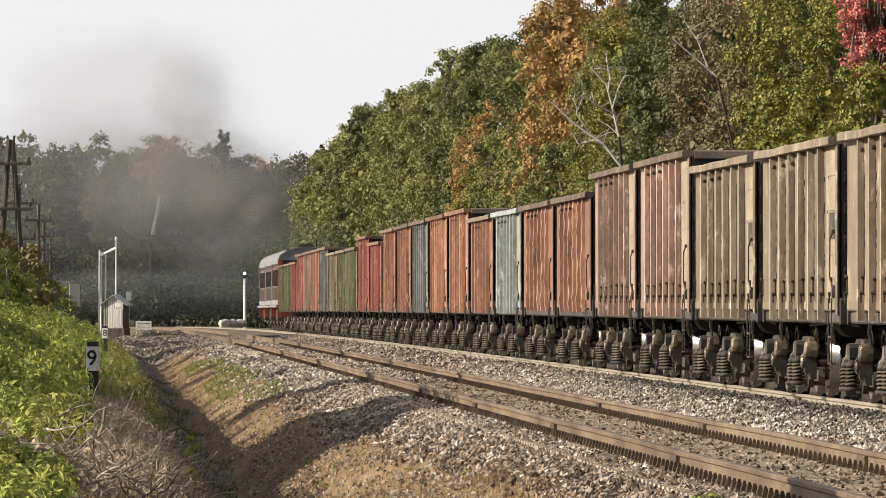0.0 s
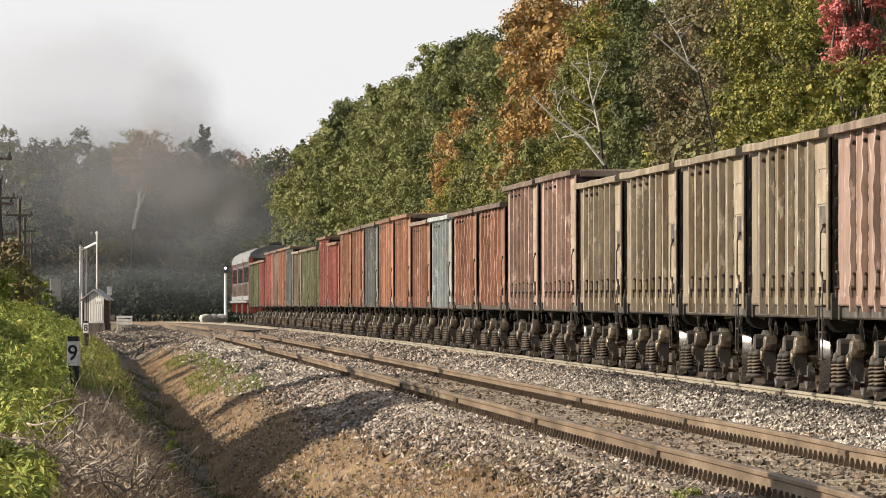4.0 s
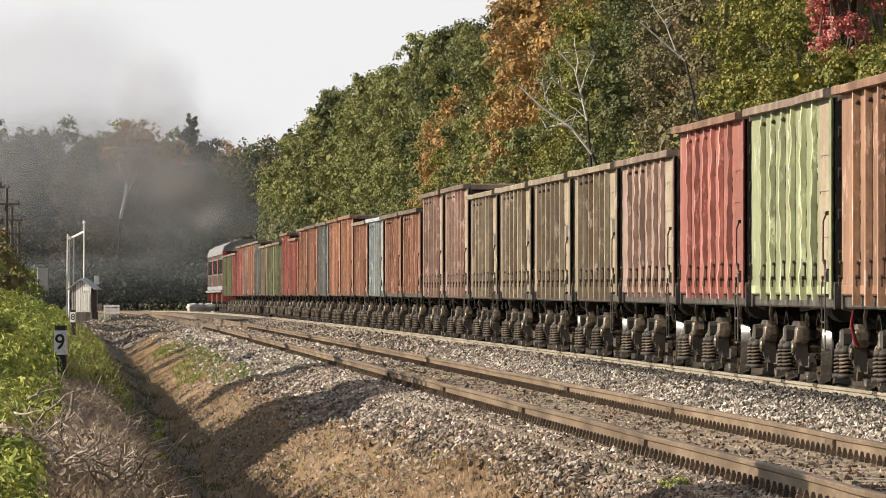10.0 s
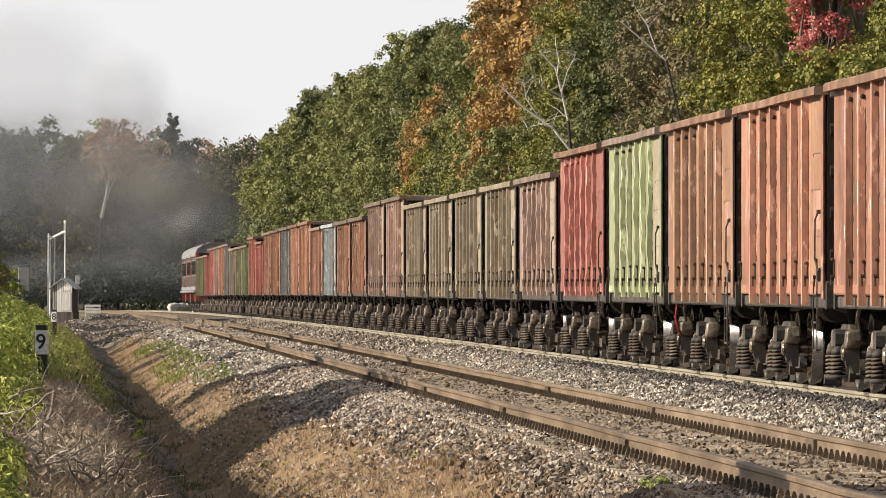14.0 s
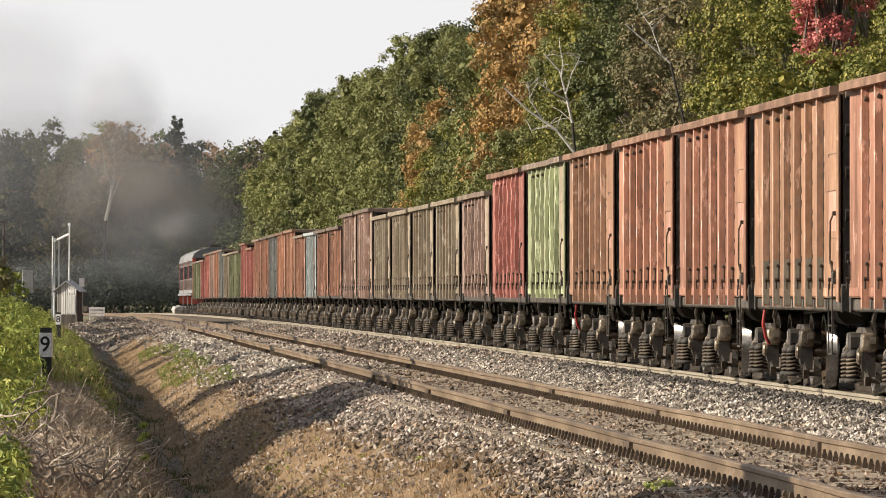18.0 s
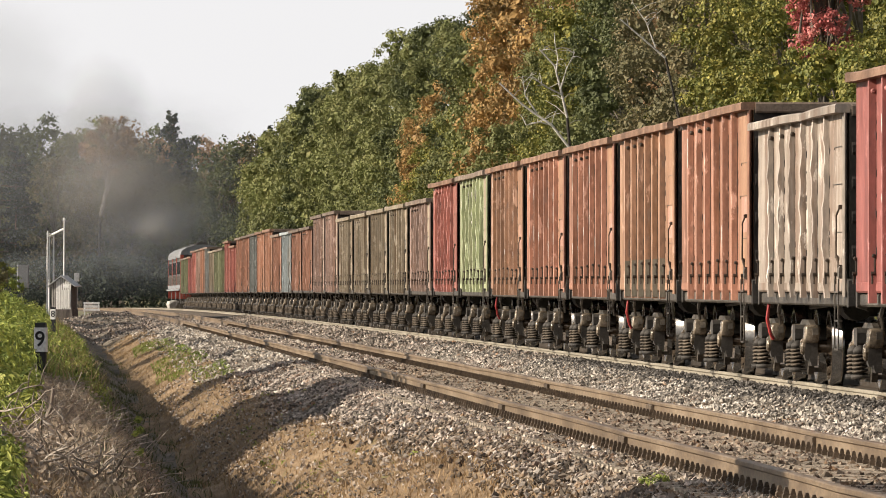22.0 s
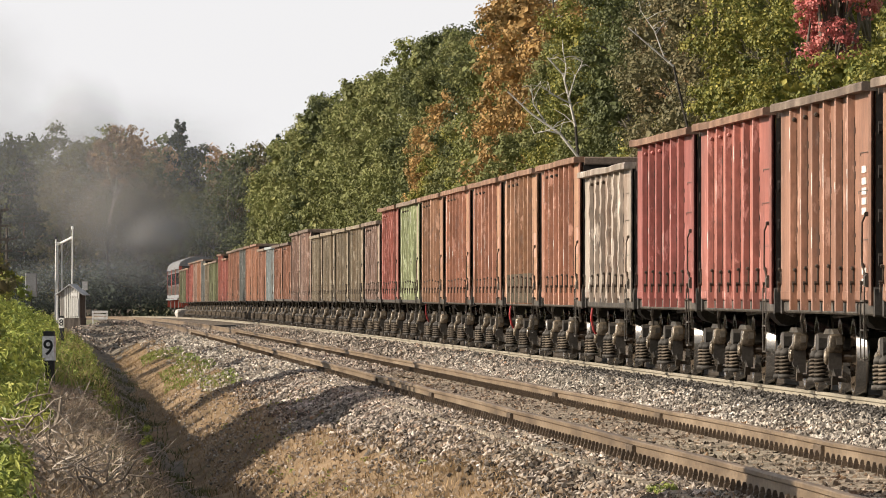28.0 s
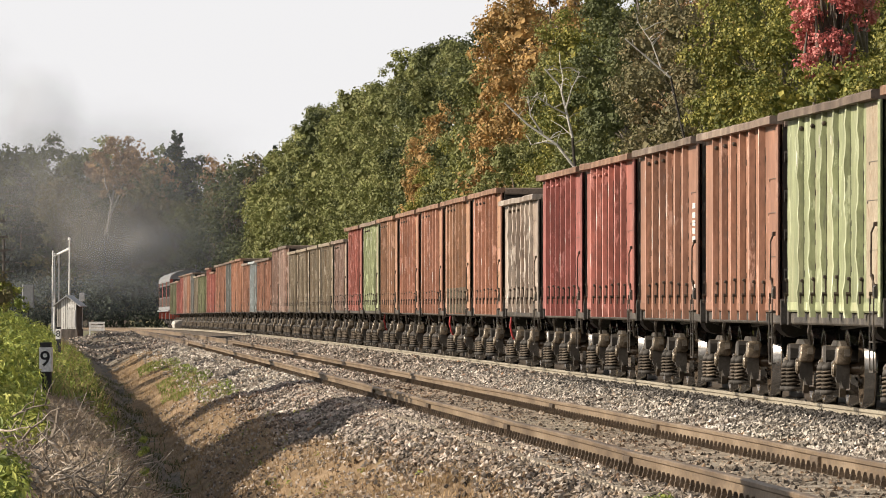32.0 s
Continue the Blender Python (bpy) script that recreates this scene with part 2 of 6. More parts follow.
# ---- ground ----
M_ballast = material("ballast", [(0.055, 0.043, 0.034), (0.10, 0.08, 0.062), (0.17, 0.14, 0.11)], 0.95, scale=2.5, fine=22, bump=1.0, stain=(0.2, 0.13, 0.08), stain_at=0.58)
M_stone = material("pale_stone", [(0.17, 0.148, 0.122), (0.34, 0.305, 0.26), (0.55, 0.51, 0.455)], 0.9, scale=0.8, fine=30, bump=0.4, island=0.7, stain=(0.27, 0.15, 0.07), stain_at=0.57)
M_stone_brown = material("brown_stone", [(0.125, 0.107, 0.092), (0.28, 0.24, 0.202), (0.475, 0.42, 0.37)], 0.9, scale=0.7, fine=30, bump=0.4, island=0.8, stain=(0.19, 0.10, 0.05), stain_at=0.54)
M_drygrass = material("dry_turf", [(0.12, 0.082, 0.047), (0.21, 0.142, 0.08), (0.28, 0.198, 0.12)], 0.95, scale=1.2, fine=30, bump=1.0, stain=(0.13, 0.17, 0.05), stain_at=0.6)
M_earth = material("ditch_earth", [(0.08, 0.069, 0.054), (0.145, 0.122, 0.092), (0.21, 0.172, 0.125)], 0.95, scale=1.5, fine=25, bump=1.0)
M_bank = material("bank_turf", [(0.06, 0.09, 0.025), (0.12, 0.14, 0.04), (0.20, 0.16, 0.07)], 0.95, scale=0.6, fine=18, bump=1.0, stain=(0.17, 0.11, 0.06), stain_at=0.55)
M_meadow = material("far_ground", [(0.09, 0.10, 0.05), (0.16, 0.15, 0.08), (0.20, 0.17, 0.10)], 0.95, scale=0.08, fine=3, bump=0.6)

PROFILE_U = [-600, -60, -20, -12, -8, -6, -5, -4.4, -3.75, -3.2, -2.85, -2.4, -2.0, -1.4, -0.75, -0.45, 0, 1.6, 2.2, 3.1, 3.8, 4.05, 4.3, 4.6, 4.7, 4.95, 6.2, 6.9, 7.6, 9.0, 11, 15, 25, 60, 600]
PROFILE_Z = [3.0, 1.8, 0.9, 0.55, 0.35, 0.1, -0.12, -0.28, -1.0, -1.5, -1.5, -1.12, -0.82, -0.6, -0.25, -0.2, -0.2, -0.2, -0.23, -0.34, -0.23, -0.155, -0.13, -0.105, -0.12, -0.2, -0.2, -0.24, -0.5, -1.1, -1.2, -0.8, 1.0, 5.0, 9.0]


def waves(x, y, seed=0.0):
    return (np.sin(x * 1.7 + 0.6 * np.sin(y * 0.9 + seed) + seed * 3.1) * np.cos(y * 0.83 + seed) + 0.5 * np.sin(x * 3.9 + y * 2.7 + seed * 1.7) + 0.3 * np.sin(y * 6.1 - x * 4.3 + seed)) / 1.8


def ground_z(u, y):
    """Height of the ground u metres beside the near rail of the empty track."""
    u, y = np.asarray(u, float), np.asarray(y, float)
    z = np.interp(u, PROFILE_U, PROFILE_Z)
    fill = np.clip((y - 330) / 90, 0, 1)
    fill = fill * fill * (3 - 2 * fill)
    fill = np.maximum(fill, 0.35 * np.clip((y - 125) / 110, 0, 1))
    flat = np.where((u < -0.5) | (u > 7.2), -0.3, z)
    z = z * (1 - fill) + np.maximum(flat, np.minimum(z, 0.0)) * fill
    off = np.clip((-0.5 - u) / 0.8, 0, 1) + np.clip((u - 8) / 2, 0, 1)
    hump = 0.24 * np.sin(y * 0.235 + 0.9 + u * 0.25) * np.clip((-0.9 - u) / 0.7, 0, 1) * np.clip((u + 4.5) / 1.2, 0, 1) * (1 - fill)
    z = z + off * (0.07 * waves(u * 0.9, y * 0.35, 1.0) + 0.03 * waves(u * 3, y * 1.3, 2.0)) + hump
    z = z + (0.34 + 0.12 * waves(u * 2.2, y * 0.3, 5.0)) * np.exp(-((y - 422) / 17) ** 2) * np.clip((-0.55 - u) / 0.7, 0, 1) * np.clip((u + 4.2) / 1.6, 0, 1)
    far = np.clip((y - 1000) / 160, 0, 1)
    return z + line_z(np.minimum(y, 1000)) + far * far * (3 - 2 * far) * 11.0


def beside(u, y):
    return line_x(np.minimum(y, 1100)) - 4.7 + u


def ground_sheet():
    ys = np.concatenate([[-400, -200, -100], np.arange(-60, 44, 4.0), np.arange(44, 220, 0.5), np.arange(220, 500, 2.0), np.arange(500, 1200, 15), np.geomspace(1200, 4800, 12)])
    us = np.concatenate([[-2500, -1200, -600, -250, -100, -60, -35, -20], np.arange(-15, -6, 0.75), np.arange(-6, 0, 0.2), np.arange(0, 3.6, 0.4), np.arange(3.6, 5.0, 0.14), np.arange(5.0, 7.4, 0.4), np.arange(7.4, 12, 0.7), [14, 18, 25, 40, 60, 120, 250, 600, 1200, 2500]])
    U, Y = np.meshgrid(us, ys)
    X, Z = beside(U, Y), ground_z(U, Y)
    n, m = len(us), len(ys)
    i = np.arange(n * m).reshape(m, n)
    faces = np.stack([i[:-1, :-1], i[:-1, 1:], i[1:, 1:], i[1:, :-1]], -1).reshape(-1, 4)
    me = raw_mesh("ground", np.stack([X, Y, Z], -1).reshape(-1, 3), faces, M_ballast, True)
    for mat in (M_drygrass, M_earth, M_bank, M_meadow):
        me.materials.append(mat)
    cu = ((U[:-1, :-1] + U[1:, 1:]) / 2).ravel()
    cy = ((Y[:-1, :-1] + Y[1:, 1:]) / 2).ravel()
    edge = 0.22 * waves(cu * 2, cy * 0.6, 4.0)
    slot = np.full(len(cu), 3)
    slot[cu > -4.3 + edge] = 2
    slot[cu > -3.05 + edge] = 1
    slot[cu > np.where(cy > 330, -2.3, -1.45 + 0.5 * np.clip((122 - cy) / 30, 0, 1)) + edge] = 0
    slot[(cy < 128 + 20 * edge) & (cu < -4.2) & (cu > -9)] = 2
    slot[cu > 8.2 + edge] = 3
    slot[(cy > 385) & (cy < 440) & (cu < -0.8 + edge) & (cu > -6)] = 2
    slot[(cy > 440) & (cy < 470) & (cu > -1.5) & (cu < 12)] = 0
    slot[(cy > 320 + 40 * edge) & (cy < 470) & (cu < -2.4 + edge) & (cu > -13)] = 2
    slot[(cy > 470) & ((cu < -1.2) | (cu > 7.5))] = 4
    slot[(cu < -30) | (cu > 40)] = 4
    me.polygons.foreach_set("material_index", slot.astype(np.int32))
    tagged(new("ground", me), "ballast, dry grass and weedy banks beside the tracks", "ground", kind="structure")


ground_sheet()

# ---- tracks ----
M_rail = material("rail_steel", [(0.10, 0.070, 0.045), (0.175, 0.127, 0.082), (0.25, 0.19, 0.13)], 0.6, 0.2, scale=1.5, fine=30, stretch=(1, 0.2, 1), bump=0.2)
M_railtop = material("rail_head", [(0.26, 0.22, 0.18), (0.36, 0.31, 0.26)], 0.35, 0.6, scale=1.0, fine=20, stretch=(1, 0.1, 1), bump=0.05)
M_palerail = material("pale_rail_steel", [(0.24, 0.21, 0.16), (0.36, 0.32, 0.25)], 0.6, 0.2, scale=1.5, fine=30, stretch=(1, 0.2, 1), bump=0.2)
M_sleeper = material("sleeper_concrete", [(0.30, 0.25, 0.19), (0.42, 0.36, 0.28)], 0.95, scale=3, fine=40, bump=0.5, obj=0.2)
M_clip = material("fastening_iron", [(0.06, 0.044, 0.03), (0.115, 0.085, 0.06)], 0.8, 0.2, scale=5, fine=40, bump=0.3, obj=0.25)
RAIL = [(-0.066, -0.18), (0.066, -0.18), (0.066, -0.165), (0.012, -0.145), (0.010, -0.05), (0.036, -0.036), (0.037, -0.008), (0.028, 0.0), (-0.028, 0.0), (-0.037, -0.008), (-0.036, -0.036), (-0.010, -0.05), (-0.012, -0.145), (-0.066, -0.165)]


def rail(across, label, mat):
    ys = np.concatenate([[-150, 0], np.arange(40, 260, 2.0), np.arange(260, 1000, 12)])
    s = Shape()
    n = len(RAIL)
    for y in ys:
        x, z = line_x(y) + across, line_z(y)
        dip = -0.012 * abs(math.sin((y - 140) * math.pi / 20.5)) ** 0.5 + 0.012
        s.v += [(x + a, y, z + b - (0 if across > -2 else dip)) for a, b in RAIL]
    s.f = [(i * n + k, i * n + (k + 1) % n, (i + 1) * n + (k + 1) % n, (i + 1) * n + k) for i in range(len(ys) - 1) for k in range(n)]
    me = s.mesh("rail", mat)
    me.materials.append(M_railtop)
    for p in me.polygons:
        if p.normal.z > 0.8 and p.center.z - line_z(p.center.y) > -0.02:
            p.material_index = 1
    return tagged(new("rail", me), label, "rail", kind="structure")


# far rail under the wagons: their shade is put into its dark colour
M_darkrail = material("shaded_rail_steel", [(0.035, 0.028, 0.022), (0.075, 0.06, 0.047)], 0.6, 0.2, scale=1.5, fine=30, stretch=(1, 0.2, 1), bump=0.2)
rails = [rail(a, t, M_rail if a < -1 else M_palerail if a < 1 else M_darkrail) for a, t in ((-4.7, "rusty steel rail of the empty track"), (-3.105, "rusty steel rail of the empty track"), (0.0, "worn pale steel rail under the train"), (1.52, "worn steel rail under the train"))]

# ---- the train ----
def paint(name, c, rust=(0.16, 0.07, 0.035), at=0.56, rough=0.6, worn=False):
    """Weathered wagon paint; worn: chipped, bleached paint, lightened as if sunlit, on the outer faces of the posts."""
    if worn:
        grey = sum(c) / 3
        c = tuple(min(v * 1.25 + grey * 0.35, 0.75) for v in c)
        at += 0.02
    dull = sum(c) / 3
    c = tuple(v * 0.93 + dull * 0.07 for v in c)
    d = tuple(v * 0.62 for v in c)
    l = tuple(min(v * 1.3 + 0.02, 1) for v in c)
    return material(name, [d, c, l], rough, 0.0, scale=1.1, fine=16, stretch=(1, 1, 0.35), bump=0.15, stain=rust, stain_at=at - 0.025, spec=0.4, streak=1, obj=0.2, peel=tuple(min(v * 1.5 + dull * 0.45 + 0.02, 0.8) for v in c), chip=tuple(v * 0.3 for v in c) if worn else tuple(v * 0.5 + 0.05 for v in c))


COATS = {
    "orange": ("orange_brown_paint", (0.31, 0.15, 0.087), (0.16, 0.07, 0.035), 0.56),
    "ochre": ("faded_ochre_paint", (0.285, 0.152, 0.087), (0.17, 0.09, 0.045), 0.54),
    "rust": ("rust_red_paint", (0.32, 0.145, 0.088), (0.16, 0.07, 0.035), 0.56),
    "brown": ("brown_paint", (0.25, 0.12, 0.073), (0.16, 0.07, 0.035), 0.56),
    "red": ("red_oxide_paint", (0.268, 0.085, 0.062), (0.2, 0.08, 0.05), 0.6),
    "crimson": ("dark_crimson_paint", (0.225, 0.062, 0.05), (0.2, 0.06, 0.04), 0.62),
    "green": ("light_green_paint", (0.25, 0.275, 0.14), (0.34, 0.33, 0.2), 0.56),
    "olive": ("olive_green_paint", (0.12, 0.125, 0.06), (0.1, 0.08, 0.04), 0.6),
    "tan": ("faded_tan_paint", (0.205, 0.165, 0.112), (0.12, 0.08, 0.045), 0.51),
    "grey": ("slate_grey_paint", (0.13, 0.135, 0.125), (0.12, 0.08, 0.06), 0.58),
    "blue": ("pale_blue_grey_paint", (0.27, 0.30, 0.30), (0.18, 0.12, 0.08), 0.6),
    "pink": ("faded_pinkish_brown_paint", (0.255, 0.168, 0.13), (0.16, 0.08, 0.05), 0.54),
    "white": ("weathered_whitish_paint", (0.29, 0.24, 0.195), (0.15, 0.095, 0.065), 0.49),
}
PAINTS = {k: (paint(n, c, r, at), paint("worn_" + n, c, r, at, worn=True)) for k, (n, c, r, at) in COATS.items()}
M_chord = material("worn_top_chord", [(0.085, 0.063, 0.05), (0.15, 0.112, 0.086), (0.24, 0.19, 0.15)], 0.8, scale=1.2, fine=25, bump=0.3, obj=0.25)
M_grime = material("bogie_grime", [(0.036, 0.032, 0.027), (0.085, 0.073, 0.06), (0.19, 0.162, 0.13)], 0.5, 0.2, scale=3, fine=30, bump=0.4, obj=0.2)
M_black = material("sooty_iron", [(0.034, 0.031, 0.028), (0.08, 0.071, 0.062)], 0.7, 0.2, scale=3, fine=30, bump=0.3)
M_cream = material("pale_end_panel", [(0.23, 0.185, 0.13), (0.37, 0.315, 0.235)], 0.7, scale=1.5, fine=20, bump=0.2, stain=(0.2, 0.12, 0.07), stain_at=0.55)
M_rustchord = material("rusty_top_chord", [(0.10, 0.058, 0.038), (0.18, 0.106, 0.07), (0.28, 0.175, 0.122)], 0.8, scale=1.2, fine=25, bump=0.3, obj=0.2)
M_tanpanel = material("tan_end_panel", [(0.22, 0.117, 0.07), (0.305, 0.175, 0.11), (0.38, 0.235, 0.152)], 0.7, scale=1.5, fine=20, stretch=(1, 1, 0.4), bump=0.2, stain=(0.22, 0.1, 0.055), stain_at=0.55, obj=0.15)
M_latch = material("sooty_latch_iron", [(0.03, 0.024, 0.018), (0.075, 0.055, 0.04)], 0.7, 0.1, scale=5, fine=40, bump=0.4, obj=0.3)
M_nearblack = material("near_black", [(0.014, 0.012, 0.011), (0.035, 0.028, 0.024)], 0.9, scale=2, fine=20, bump=0.3)
M_box = material("dusty_axle_box", [(0.06, 0.05, 0.038), (0.165, 0.134, 0.10), (0.30, 0.245, 0.185)], 0.24, 0.2, scale=5, fine=40, bump=0.3, obj=0.3)
M_spring = material("dusty_spring_steel", [(0.06, 0.048, 0.036), (0.16, 0.128, 0.097)], 0.7, 0.2, scale=5, fine=40, bump=0.3, obj=0.3)
M_wheel = material("wheel_steel", [(0.07, 0.054, 0.04), (0.20, 0.155, 0.115)], 0.17, 0.6, scale=3, fine=25, bump=0.1)

M_tread = material("polished_wheel_tread", [(0.10, 0.095, 0.09), (0.22, 0.21, 0.20)], 0.17, 0.8, scale=3, fine=25, bump=0.05)


def wheelset_mesh():
    s = Shape()
    for x, sign in ((0.76, 1), (-0.76, -1)):
        prof = [(-0.06, 0.12), (-0.03, 0.13), (-0.02, 0.36), (-0.065, 0.40), (-0.09, 0.50), (-0.06, 0.505), (-0.055, 0.478), (0.065, 0.472), (0.065, 0.40), (0.02, 0.37), (0.03, 0.13), (0.09, 0.12)]
        s.lathe([(sign * a, r) for a, r in prof], (x, 0, 0), 0, 28)
    s.lathe([(-1.03, 0.0), (-1.03, 0.07), (-0.8, 0.085), (0.8, 0.085), (1.03, 0.07), (1.03, 0.0)], (0, 0, 0), 0, 10)
    me = s.mesh("wheelset", M_wheel, True)
    me.materials.append(M_tread)
    for q in me.polygons:
        if math.hypot(q.center.y, q.center.z) > 0.45 and abs(q.normal.x) < 0.4:
            q.material_index = 1
    return me


def frame_mesh():
    """Cast side frame of a bogie: an arched upper bar, a sagging lower bar and two columns round the springs."""
    s = Shape()
    top = [(-1.13, 0.62), (-1.08, 0.70), (-0.80, 0.73), (-0.45, 0.80), (0.45, 0.80), (0.80, 0.73), (1.08, 0.70), (1.13, 0.62), (0.72, 0.60), (0.42, 0.68), (-0.42, 0.68), (-0.72, 0.60)]
    s.prism(top, 0, -0.05, 0.02)
    s.prism([(-0.74, 0.62), (-0.64, 0.62), (-0.40, 0.22), (0.40, 0.22), (0.64, 0.62), (0.74, 0.62), (0.70, 0.40), (0.45, 0.13), (-0.45, 0.13), (-0.70, 0.40)], 0, -0.05, 0.02)
    s.box(-0.14, 0.14, -0.34, 0.34, 0.16, 0.21, 0.02)
    return s.mesh("side_frame", M_grime)


def spring_mesh():
    s = Shape()
    turns = []
    for i in range(61):
        a = i / 60 * 5 * 6.2832
        turns.append((0.078 * math.cos(a), 0.078 * math.sin(a), 0.22 + 0.23 * i / 60))
    s.tube(turns, 0.0155, 5)
    cap = Shape()
    cap.lathe([(0.21, 0.0), (0.21, 0.05), (0.48, 0.05), (0.445, 0.085), (0.50, 0.08), (0.54, 0.04), (0.55, 0.0)], (0, 0, 0), 2, 12)
    cap.box(-0.10, 0.10, -0.09, 0.09, 0.16, 0.215, 0.02)
    both = Shape()
    both.v, both.f = list(s.v), list(s.f)
    count = len(s.f)
    both.add(cap.v, cap.f)
    me = both.mesh("spring", M_spring, True)
    me.materials.append(M_black)
    for q in me.polygons[count:]:
        q.material_index = 1
    return me


def box_mesh():
    """Axle box under its arched, round-shouldered horn of the side frame, with a bolted cover and a narrow foot."""
    s = Shape()
    rings = []
    for y, k in ((-0.15, 0.72), (-0.145, 0.86), (-0.125, 0.97), (-0.09, 1.0), (0.09, 1.0), (0.125, 0.97), (0.145, 0.86), (0.15, 0.72)):
        for j in range(16):
            a = 6.2832 * j / 16
            c, q = math.cos(a), math.sin(a)
            x = 0.10 * k * abs(c) ** 0.42 * (1 if c > 0 else -1)
            z = (0.13 if q > 0 else 0.10) * k * abs(q) ** 0.5 * (1 if q > 0 else -1)
            rings.append((x + (0.02 if q < 0 else 0.0), y, 0.615 + z))
    n = 16
    faces = [(i * n + j, i * n + (j + 1) % n, (i + 1) * n + (j + 1) % n, (i + 1) * n + j) for i in range(7) for j in range(n)]
    s.add(rings, faces + [tuple(range(n - 1, -1, -1)), tuple(7 * n + j for j in range(n))])
    s.prism([(-0.06, 0.31), (0.085, 0.31), (0.10, 0.36), (0.09, 0.52), (-0.06, 0.52)], 1, -0.10, 0.10)
    s.prism([(-0.05, 0.24), (0.02, 0.24), (0.05, 0.33), (-0.05, 0.33)], 1, -0.19, 0.19)
    s.lathe([(0.09, 0.0), (0.09, 0.10), (0.125, 0.10), (0.145, 0.075), (0.15, 0.0)], (0, 0, 0.475), 0, 12)
    for k in range(4):
        y, z = 0.08 * math.cos(0.8 + k * 1.571), 0.475 + 0.08 * math.sin(0.8 + k * 1.571)
        s.box(0.12, 0.14, y - 0.014, y + 0.014, z - 0.014, z + 0.014)
    me = s.mesh("axle_box", M_box, True)
    me.materials.append(M_black)
    for i, q in enumerate(me.polygons):
        q.use_smooth = i < 114
        q.material_index = 0 if i < 114 or q.center.x > 0.1 else 1
    return me


WHEELSET, SIDE_FRAME, SPRING, AXLE_BOX = wheelset_mesh(), frame_mesh(), spring_mesh(), box_mesh()
BOLSTER = Shape().box(-1.18, 1.18, -0.20, 0.20, 0.52, 0.74, 0.05).box(-0.3, 0.3, -0.15, 0.15, 0.84, 0.98).mesh("bolster", M_black)
BEAM = Shape().box(-1.1, 1.1, -0.05, 0.05, 0.4, 0.5, 0.02).mesh("brake_beam", M_black)


def bogie(parent, y):
    b = part("bogie", BOLSTER, None, parent)
    b.location = (0, y, 0)
    for side in (-1, 1):
        f = part("side_frame", SIDE_FRAME, None, b)
        f.location = (side * 0.99, 0, 0)
        for y2 in (-0.25, 0.0, 0.25):
            sp = part("spring", SPRING, None, b)
            sp.location = (side * (1.15 if y2 else 1.19), y2, 0)
        for y2 in (-0.925, 0.925):
            ab = part("axle_box", AXLE_BOX, None, b)
            ab.matrix_basis = pose(side * 1.03, y2, 0, 0, 0, 0 if side > 0 else 180)
    sets = []
    for y2 in (-0.925, 0.925):
        w = part("wheelset", WHEELSET, None, b)
        w.location = (0, y2, 0.475)
        sets.append(w)
        bb = part("brake_beam", BEAM, None, b)
        bb.location = (0, y2 * 0.4, 0)
    return sets


def battered_beam(x0, x1, half, z0, z1, seed):
    """The top beam of a side, knocked out of line by years of loading."""
    r = np.random.default_rng(seed)
    s = Shape()
    ys = np.linspace(-half, half, 9)
    for k, y in enumerate(ys):
        a, b, c, d = [float(q) for q in r.normal(0, 0.0035, 4) * (2.4 if k % 5 == 3 else 1.0)]
        s.v += [(x0 + c, y, z0 + a * 0.6), (x1 + d, y, z0 + b * 0.6), (x1 + d, y, z1 - 0.02 + b), (x1 - 0.02 + d, y, z1 + b), (x0 + 0.02 + c, y, z1 + a), (x0 + c, y, z1 - 0.02 + a)]
    n = len(ys)
    s.f = [(i * 6 + k, i * 6 + (k + 1) % 6, (i + 1) * 6 + (k + 1) % 6, (i + 1) * 6 + k) for i in range(n - 1) for k in range(6)] + [(5, 4, 3, 2, 1, 0), tuple(range(n * 6 - 6, n * 6))]
    return s


